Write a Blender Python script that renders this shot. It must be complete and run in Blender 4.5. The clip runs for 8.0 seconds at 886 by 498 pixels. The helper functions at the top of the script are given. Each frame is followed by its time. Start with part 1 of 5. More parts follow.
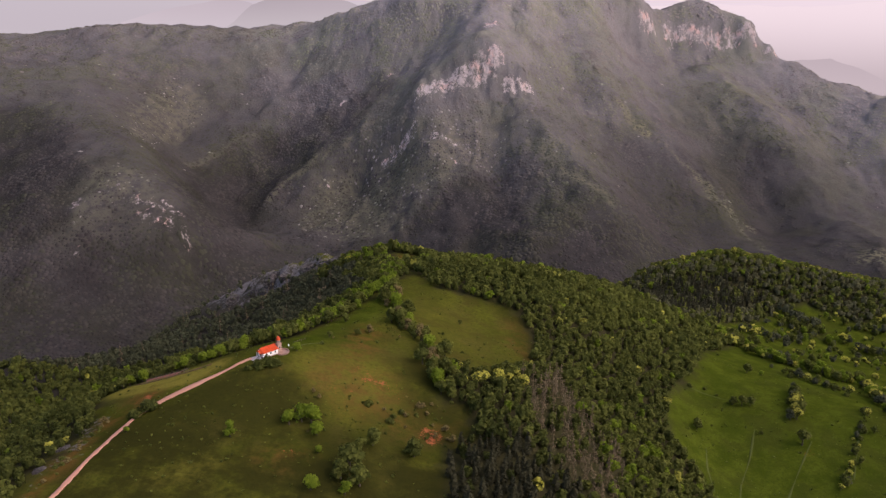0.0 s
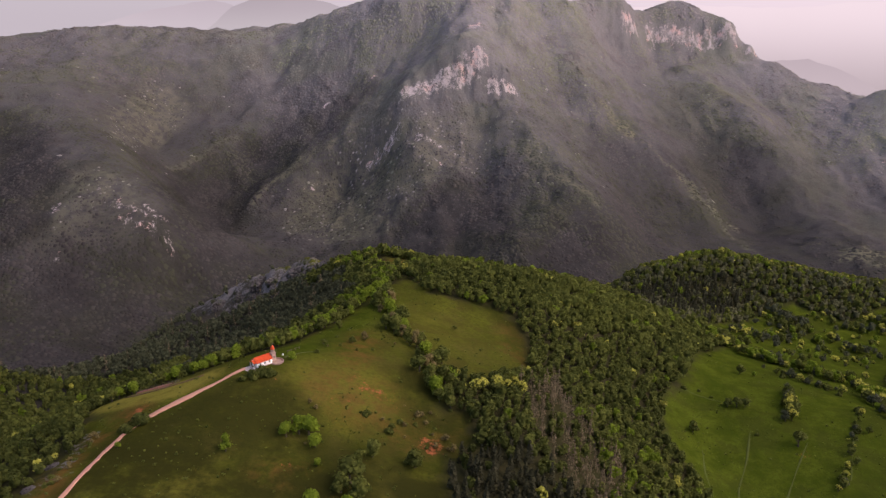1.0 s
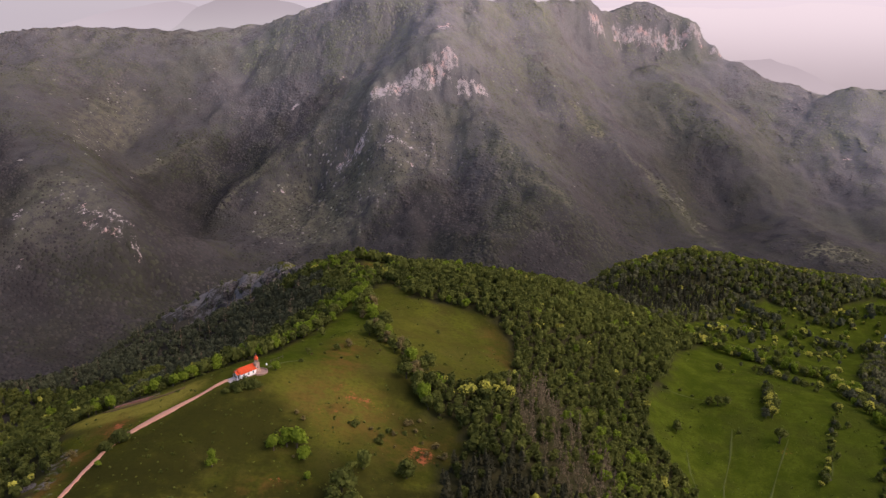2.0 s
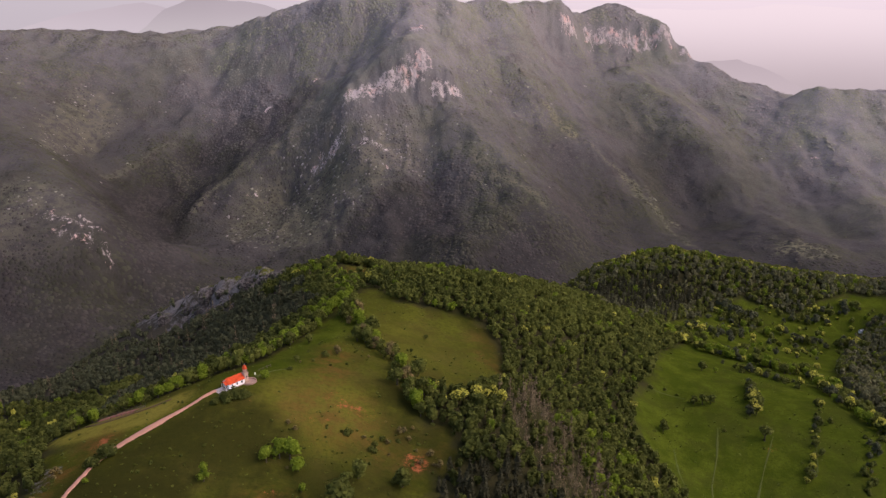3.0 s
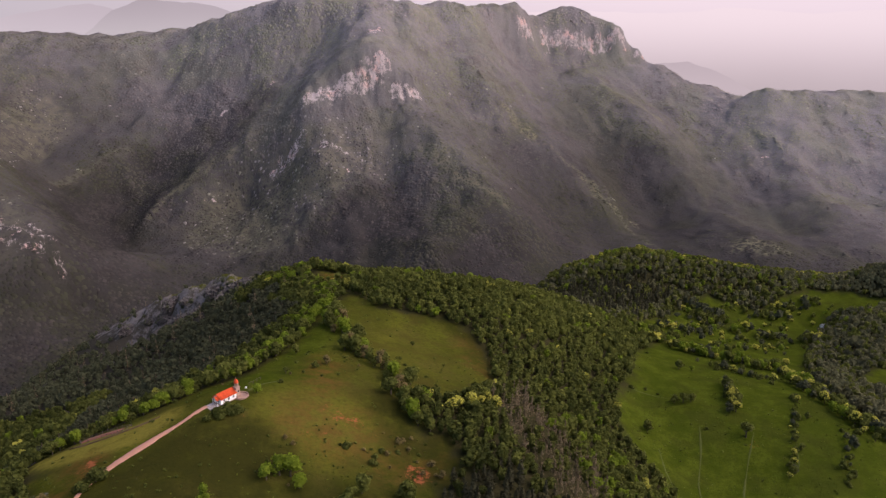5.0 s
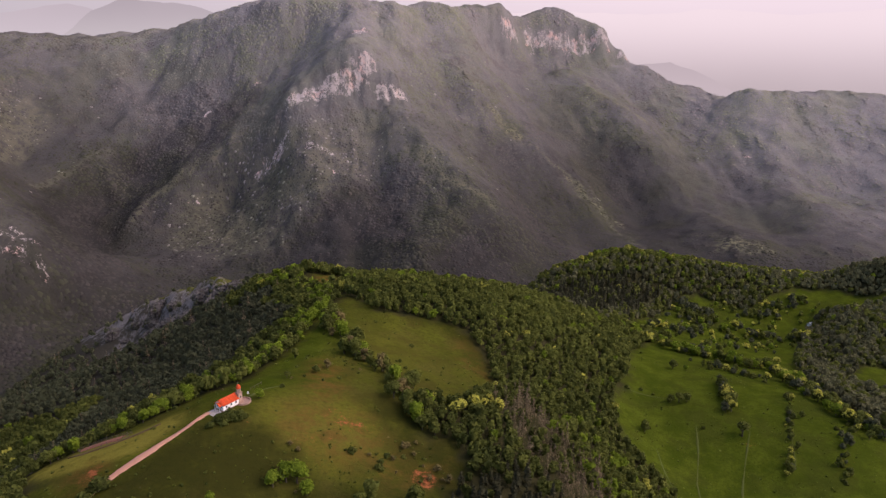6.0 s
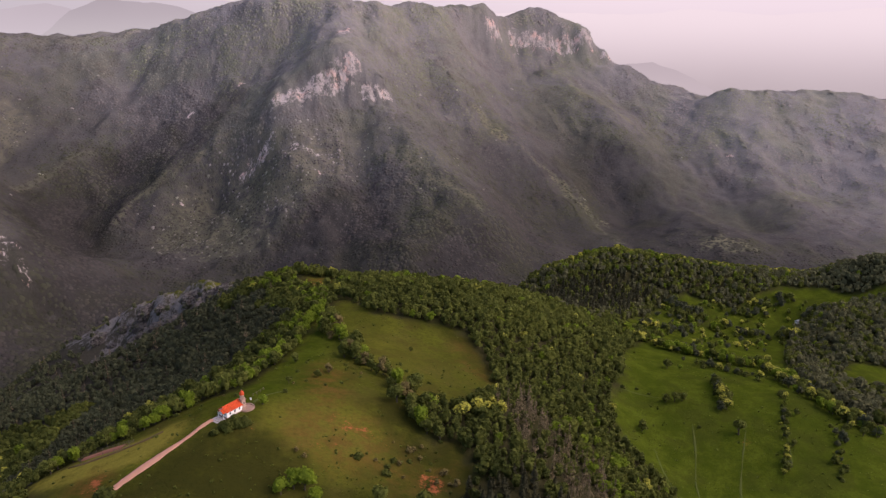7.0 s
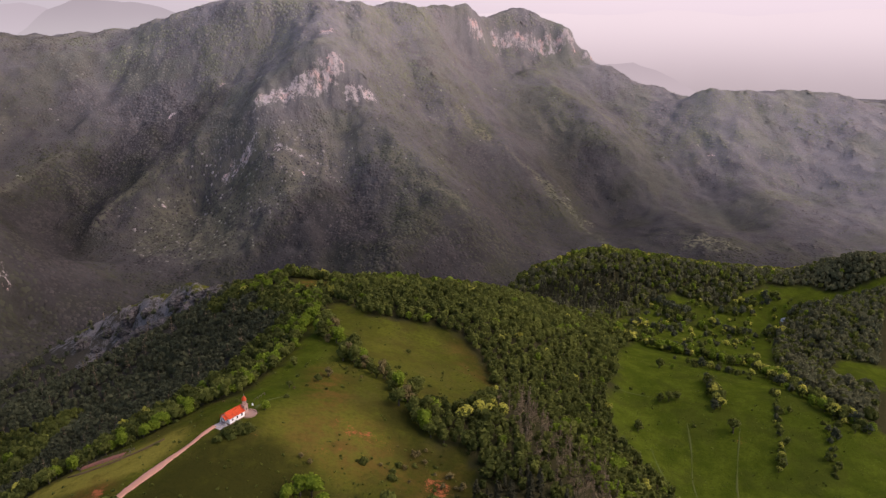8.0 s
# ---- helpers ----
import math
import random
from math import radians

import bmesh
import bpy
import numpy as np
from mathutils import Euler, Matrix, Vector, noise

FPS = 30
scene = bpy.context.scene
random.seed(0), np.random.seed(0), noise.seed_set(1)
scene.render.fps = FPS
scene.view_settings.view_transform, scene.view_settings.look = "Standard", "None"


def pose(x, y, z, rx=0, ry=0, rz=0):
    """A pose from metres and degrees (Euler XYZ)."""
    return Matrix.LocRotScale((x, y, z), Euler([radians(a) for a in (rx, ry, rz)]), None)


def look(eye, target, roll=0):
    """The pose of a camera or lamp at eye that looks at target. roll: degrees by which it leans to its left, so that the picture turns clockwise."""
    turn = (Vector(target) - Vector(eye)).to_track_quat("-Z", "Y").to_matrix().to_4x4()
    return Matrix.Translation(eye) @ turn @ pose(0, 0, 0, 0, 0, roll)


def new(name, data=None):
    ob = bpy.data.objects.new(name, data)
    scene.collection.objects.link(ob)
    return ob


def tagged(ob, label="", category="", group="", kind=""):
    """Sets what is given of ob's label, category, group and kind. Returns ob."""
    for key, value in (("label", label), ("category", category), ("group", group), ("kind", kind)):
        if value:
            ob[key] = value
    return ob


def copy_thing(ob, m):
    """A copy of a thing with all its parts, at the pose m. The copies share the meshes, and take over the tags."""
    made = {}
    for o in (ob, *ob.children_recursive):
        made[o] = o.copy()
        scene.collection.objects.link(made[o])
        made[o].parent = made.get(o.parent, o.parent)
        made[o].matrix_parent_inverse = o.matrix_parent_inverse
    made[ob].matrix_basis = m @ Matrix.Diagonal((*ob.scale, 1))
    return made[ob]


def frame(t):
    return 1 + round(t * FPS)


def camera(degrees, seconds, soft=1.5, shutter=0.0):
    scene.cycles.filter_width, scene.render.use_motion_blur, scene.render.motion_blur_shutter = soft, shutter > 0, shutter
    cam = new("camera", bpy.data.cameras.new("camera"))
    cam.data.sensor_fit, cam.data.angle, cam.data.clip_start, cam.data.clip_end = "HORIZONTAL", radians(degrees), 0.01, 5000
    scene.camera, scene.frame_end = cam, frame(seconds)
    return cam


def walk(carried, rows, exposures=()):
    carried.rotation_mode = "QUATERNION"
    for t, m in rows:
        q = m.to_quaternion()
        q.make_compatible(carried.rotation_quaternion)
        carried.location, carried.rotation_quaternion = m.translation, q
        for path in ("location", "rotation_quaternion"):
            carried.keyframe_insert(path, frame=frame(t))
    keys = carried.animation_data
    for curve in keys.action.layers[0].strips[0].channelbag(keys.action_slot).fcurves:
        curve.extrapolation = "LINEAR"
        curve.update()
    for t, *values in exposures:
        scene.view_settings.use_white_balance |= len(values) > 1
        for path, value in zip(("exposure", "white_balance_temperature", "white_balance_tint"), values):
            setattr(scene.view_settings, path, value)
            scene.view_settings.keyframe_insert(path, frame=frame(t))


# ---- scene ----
cam = camera(63.9, 8.0, soft=1.4)
PATH = [
    (0, (-0.303, -0.19, 500.045), (-0.308, 1.713, 499.429), 0.4),
    (0.5, (-3.277, 2.58, 499.988), (-3.265, 4.483, 499.373), 0.3),
    (1, (-6.054, 5.49, 499.999), (-6.012, 7.393, 499.387), 0.3),
    (1.5, (-9.424, 8.273, 500.037), (-9.339, 10.175, 499.426), 0.3),
    (3, (-19.46, 14.739, 500.158), (-19.258, 16.635, 499.552), 0.2),
    (3.5, (-22.951, 16.533, 500.021), (-22.716, 18.425, 499.417), 0.2),
    (4, (-26.624, 18.544, 500.119), (-26.357, 20.432, 499.516), 0.3),
    (4.5, (-30.293, 20.117, 500.108), (-29.996, 22.001, 499.507), 0.3),
    (6, (-41.297, 25.385, 499.909), (-40.927, 27.257, 499.312), 0.4),
    (6.5, (-45.016, 26.937, 500.187), (-44.624, 28.805, 499.59), 0.4),
    (7, (-48.667, 28.78, 500.438), (-48.251, 30.643, 499.841), 0.4),
    (7.5, (-52.373, 30.502, 500.726), (-51.932, 32.36, 500.13), 0.4),
    (8, (-56.115, 32.411, 500.645), (-55.649, 34.262, 500.049), 0.5),
]
walk(cam, [(t, look(eye, target, roll)) for t, eye, target, roll in PATH], [(0, 1.1, 6560, 23), (8, 1.1, 6560, 23)])

# ---- light ----
world = bpy.data.worlds.new("sky")
scene.world = world
world.use_nodes = True
wn, wl = world.node_tree.nodes, world.node_tree.links
SUN_UP, SUN_AZ = radians(44), radians(108)
sky = wn.new("ShaderNodeTexSky")
sky.sky_type, sky.sun_disc = "NISHITA", False
sky.sun_elevation, sky.sun_rotation = SUN_UP, SUN_AZ
sky.air_density, sky.dust_density, sky.ozone_density = 1.0, 2.5, 1.0
wl.new(sky.outputs[0], wn["Background"].inputs[0])
wn["Background"].inputs[1].default_value = 0.11

sun_lamp = bpy.data.lights.new("sun", "SUN")
sun_lamp.energy, sun_lamp.angle, sun_lamp.color = 0.9, radians(75), (1.0, 0.86, 0.74)
sun = new("sun", sun_lamp)
toward = Vector((math.sin(SUN_AZ) * math.cos(SUN_UP), math.cos(SUN_AZ) * math.cos(SUN_UP), math.sin(SUN_UP)))
sun.matrix_world = look(toward * 1000, (0, 0, 0))


# ---- materials ----
class Nodes:
    """A short way to write node materials."""

    def __init__(self, name, roughness=0.8, specular=0.2):
        self.m = bpy.data.materials.new(name)
        self.m.use_nodes = True
        self.n, self.l = self.m.node_tree.nodes, self.m.node_tree.links
        self.p = self.n["Principled BSDF"]
        self.p.inputs["Roughness"].default_value = roughness
        self.p.inputs["Specular IOR Level"].default_value = specular
        self.place = self.n.new("ShaderNodeNewGeometry").outputs["Position"]

    def put(self, a, socket):
        if isinstance(a, (int, float)):
            socket.default_value = a
        elif isinstance(a, tuple):
            socket.default_value = (*a, 1) if len(socket.default_value) == 4 else a
        else:
            self.l.new(a, socket)

    def noise(self, size, detail=4, rough=0.6, stretch=None, where=None):
        t = self.n.new("ShaderNodeTexNoise")
        t.inputs["Scale"].default_value = 1 / size
        t.inputs["Detail"].default_value, t.inputs["Roughness"].default_value = detail, rough
        src = where or self.place
        if stretch:
            v = self.n.new("ShaderNodeVectorMath")
            v.operation = "MULTIPLY"
            self.l.new(src, v.inputs[0])
            v.inputs[1].default_value = stretch
            src = v.outputs[0]
        self.l.new(src, t.inputs["Vector"])
        return t.outputs["Fac"]

    def shifted(self, much):
        v = self.n.new("ShaderNodeVectorMath")
        self.l.new(self.place, v.inputs[0])
        v.inputs[1].default_value = (much, much * 2, 0)
        return v.outputs[0]

    def ramp(self, a, low, high, to=(0.0, 1.0)):
        t = self.n.new("ShaderNodeMapRange")
        t.interpolation_type = "SMOOTHSTEP"
        self.put(a, t.inputs["Value"])
        t.inputs["From Min"].default_value, t.inputs["From Max"].default_value = low, high
        t.inputs["To Min"].default_value, t.inputs["To Max"].default_value = to
        return t.outputs["Result"]

    def maths(self, op, a, b):
        t = self.n.new("ShaderNodeMath")
        t.operation = op
        self.put(a, t.inputs[0])
        self.put(b, t.inputs[1])
        return t.outputs[0]

    def mix(self, f, a, b, how="MIX"):
        t = self.n.new("ShaderNodeMix")
        t.data_type, t.blend_type = "RGBA", how
        self.put(f, t.inputs[0])
        self.put(a, t.inputs[6])
        self.put(b, t.inputs[7])
        return t.outputs[2]

    def layer(self, name):
        t = self.n.new("ShaderNodeAttribute")
        t.attribute_name = name
        return t.outputs["Fac"]

    def chance(self, island=False):
        if island:
            return self.n.new("ShaderNodeNewGeometry").outputs["Random Per Island"]
        return self.n.new("ShaderNodeObjectInfo").outputs["Random"]

    def colour(self, a):
        self.put(a, self.p.inputs["Base Color"])
        return self

    def bump(self, a, depth, strength=0.6):
        t = self.n.new("ShaderNodeBump")
        t.inputs["Strength"].default_value, t.inputs["Distance"].default_value = strength, depth
        self.l.new(a, t.inputs["Height"])
        self.l.new(t.outputs[0], self.p.inputs["Normal"])
        return self


def hazed_mountain_cover(g):
    """Leafless scrub over the mountain: dark close wood in the gorge, in olive and brown drifts. Distance haze is
    painted in, paler with height and eastward.
    """
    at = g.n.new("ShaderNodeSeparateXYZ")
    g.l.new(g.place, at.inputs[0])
    # height and eastward shift, which set how much haze the colour takes
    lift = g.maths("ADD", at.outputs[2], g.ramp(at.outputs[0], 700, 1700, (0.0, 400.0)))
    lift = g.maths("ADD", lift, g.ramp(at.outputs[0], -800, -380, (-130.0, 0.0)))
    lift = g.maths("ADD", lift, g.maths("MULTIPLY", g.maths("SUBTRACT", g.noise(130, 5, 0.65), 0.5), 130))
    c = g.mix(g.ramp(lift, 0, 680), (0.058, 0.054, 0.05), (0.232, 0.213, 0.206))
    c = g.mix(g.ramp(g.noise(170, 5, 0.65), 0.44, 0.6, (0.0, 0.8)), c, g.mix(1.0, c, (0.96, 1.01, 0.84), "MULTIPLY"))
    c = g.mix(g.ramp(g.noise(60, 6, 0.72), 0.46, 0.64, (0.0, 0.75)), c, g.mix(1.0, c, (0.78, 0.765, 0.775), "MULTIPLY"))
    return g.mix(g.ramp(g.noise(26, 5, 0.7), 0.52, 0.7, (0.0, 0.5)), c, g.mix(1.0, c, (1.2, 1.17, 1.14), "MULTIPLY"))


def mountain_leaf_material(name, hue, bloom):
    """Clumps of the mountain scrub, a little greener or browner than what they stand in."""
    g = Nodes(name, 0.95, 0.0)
    c = g.mix(1.0, hazed_mountain_cover(g), hue, "MULTIPLY")
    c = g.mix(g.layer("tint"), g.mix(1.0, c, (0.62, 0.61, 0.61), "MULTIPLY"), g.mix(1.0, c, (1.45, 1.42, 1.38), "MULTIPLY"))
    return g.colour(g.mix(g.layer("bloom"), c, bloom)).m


def ground_material():
    g = Nodes("ground_cover", 1.0, 0.0)
    big, mid, fine = g.noise(70, 3), g.noise(14, 5, 0.65), g.noise(1.6, 5, 0.7)
    grass = g.mix(g.ramp(g.noise(38, 5, 0.65), 0.36, 0.64), (0.042, 0.047, 0.0062), (0.081, 0.083, 0.0105))
    grass = g.mix(g.ramp(big, 0.5, 0.62, (0.0, 0.8)), grass, (0.0616, 0.06512, 0.0088))
    grass = g.mix(g.ramp(mid, 0.44, 0.7), grass, (0.068, 0.06, 0.013))
    grass = g.mix(g.ramp(fine, 0.42, 0.72, (0.0, 0.75)), grass, (0.02992, 0.03608, 0.0066))
    grass = g.mix(g.ramp(g.noise(3.4, 6, 0.8), 0.52, 0.7, (0.0, 0.55)), grass, (0.0748, 0.07304, 0.01408))
    grass = g.mix(g.ramp(g.noise(19, 4, 0.6, where=g.shifted(31.0)), 0.5, 0.64, (0.0, 0.65)), grass, (0.045, 0.041, 0.0085))
    lush = g.mix(g.ramp(mid, 0.35, 0.7), (0.03784, 0.05246, 0.00473), (0.06622, 0.08256, 0.00817))
    lush = g.mix(g.ramp(fine, 0.42, 0.75, (0.0, 0.8)), lush, (0.03182, 0.043, 0.00559))
    lush = g.mix(g.ramp(g.noise(24, 5, 0.65, where=g.shifted(57.0)), 0.46, 0.62, (0.0, 0.6)), lush, (0.03612, 0.043, 0.00688))
    grass = g.mix(g.layer("lush"), grass, lush)
    dry = g.mix(fine, (0.2, 0.165, 0.028), (0.11, 0.1, 0.017))
    grass = g.mix(g.maths("MULTIPLY", g.layer("dry"), g.ramp(g.noise(6, 5, 0.7), 0.25, 0.52)), grass, dry)
    grass = g.mix(g.maths("MULTIPLY", g.layer("rust"), g.ramp(g.noise(7, 6, 0.75), 0.38, 0.62)), grass, g.mix(fine, (0.135, 0.064, 0.017), (0.08, 0.05, 0.013)))
    grass = g.mix(g.maths("MULTIPLY", g.layer("deep"), g.ramp(g.noise(16, 5, 0.7), 0.25, 0.55)), grass, g.mix(fine, (0.033, 0.031, 0.0065), (0.02, 0.021, 0.005)))
    earth = g.mix(g.noise(0.8, 4), (0.36, 0.1, 0.04), (0.19, 0.068, 0.03))
    bare = g.ramp(g.maths("ADD", g.layer("earth"), g.maths("MULTIPLY", g.maths("SUBTRACT", g.noise(3.6, 8, 0.85), 0.5), 5.0)), 0.75, 1.2)
    grass = g.mix(bare, grass, earth)
    floor = g.mix(g.noise(5, 4), (0.022, 0.024, 0.009), (0.044, 0.037, 0.017))
    floor = g.mix(g.layer("brush"), floor, g.mix(g.noise(3, 5, 0.7), (0.062, 0.054, 0.04), (0.035, 0.032, 0.023)))
    grass = g.mix(g.layer("wood"), grass, floor)
    scrub = hazed_mountain_cover(g)
    scrub = g.mix(g.ramp(g.noise(4.5, 5, 0.75), 0.38, 0.66), scrub, g.mix(1.0, scrub, (0.84, 0.835, 0.835), "MULTIPLY"))
    # hollows and gorge darkened: close wood together with painted shade
    scrub = g.mix(g.maths("MULTIPLY", g.layer("shaded_thicket"), g.ramp(g.noise(32, 6, 0.75), 0.25, 0.5, (0.0, 0.8))), scrub, g.mix(1.0, scrub, (0.52, 0.505, 0.51), "MULTIPLY"))
    scrub = g.mix(g.maths("MULTIPLY", g.layer("sward"), g.ramp(g.noise(20, 5, 0.7), 0.35, 0.6)), scrub, g.mix(g.noise(5, 4), (0.21, 0.19, 0.115), (0.13, 0.122, 0.075)))
    grass = g.mix(g.layer("scrub"), grass, scrub)
    stone = g.mix(g.noise(9, 6, 0.7, (1, 1, 0.25)), (0.6, 0.5, 0.47), (0.2, 0.17, 0.16))
    stone = g.mix(g.ramp(g.noise(30, 3), 0.5, 0.65), stone, (0.56, 0.37, 0.32))
    rocky = g.ramp(g.maths("ADD", g.layer("rock"), g.maths("MULTIPLY", g.maths("SUBTRACT", g.noise(14, 8, 0.85, (1, 1, 0.4)), 0.5), 3.0)), 0.45, 0.75)
    grey = g.mix(g.noise(4, 6, 0.7), (0.22, 0.195, 0.18), (0.08, 0.072, 0.066))
    stone = g.mix(g.layer("grey"), stone, grey)
    g.colour(g.mix(rocky, grass, stone))
    return g.bump(g.maths("ADD", g.noise(0.9, 6, 0.75), g.maths("MULTIPLY", g.noise(8, 6, 0.75), 3.5)), 0.7, 0.45).m


def leaf_material(name, dark, light, bloom=(0.5, 0.47, 0.08), glow=0.3):
    g = Nodes(name, 0.8, 0.05)
    # tint holds painted crown shading as well as variety between trees
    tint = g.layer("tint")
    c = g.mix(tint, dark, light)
    c = g.mix(g.maths("MULTIPLY", g.chance(True), 0.4), c, g.mix(0.5, dark, (0.03, 0.04, 0.012)))
    c = g.mix(g.maths("MULTIPLY", g.chance(), 0.5), c, g.mix(0.6, dark, light))
    c = g.mix(g.layer("bloom"), c, bloom)
    g.colour(c)
    t = g.n.new("ShaderNodeBsdfTranslucent")
    s = g.n.new("ShaderNodeMixShader")
    g.l.new(c, t.inputs[0])
    s.inputs[0].default_value = glow
    g.l.new(g.p.outputs[0], s.inputs[1])
    g.l.new(t.outputs[0], s.inputs[2])
    g.l.new(s.outputs[0], g.n["Material Output"].inputs[0])
    return g.m


def plain(name, a, b, size=0.5, roughness=0.85, depth=0.02, specular=0.2):
    g = Nodes(name, roughness, specular)
    f = g.noise(size, 5, 0.65)
    return g.colour(g.mix(f, a, b)).bump(g.noise(size * 0.4, 4), depth).m


M_GROUND = ground_material()
M_LEAF = leaf_material("broad_leaves", (0.037, 0.046, 0.012), (0.165, 0.178, 0.036), glow=0.45)
M_DULL = leaf_material("dull_leaves", (0.04, 0.043, 0.024), (0.112, 0.117, 0.06), glow=0.35)
# the dull leaves again, lightened so that distance haze is in the colour
M_HAZED = leaf_material("hazed_dull_leaves", (0.064, 0.063, 0.032), (0.172, 0.166, 0.08), glow=0.35)
M_NEEDLE = leaf_material("needles", (0.036, 0.034, 0.018), (0.082, 0.077, 0.042), glow=0.3)
M_TWIG = leaf_material("bare_twigs", (0.1, 0.074, 0.026), (0.19, 0.145, 0.055), glow=0.1)
M_SNAG = leaf_material("dead_twigs", (0.11, 0.08, 0.046), (0.185, 0.142, 0.085), glow=0.1)
M_FRESH = leaf_material("fresh_leaves", (0.105, 0.148, 0.014), (0.22, 0.285, 0.026), glow=0.5)
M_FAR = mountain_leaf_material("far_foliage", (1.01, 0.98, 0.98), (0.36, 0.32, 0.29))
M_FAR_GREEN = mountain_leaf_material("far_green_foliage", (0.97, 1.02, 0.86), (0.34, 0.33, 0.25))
M_BARK = plain("bark", (0.1, 0.075, 0.05), (0.05, 0.04, 0.03), 0.3)


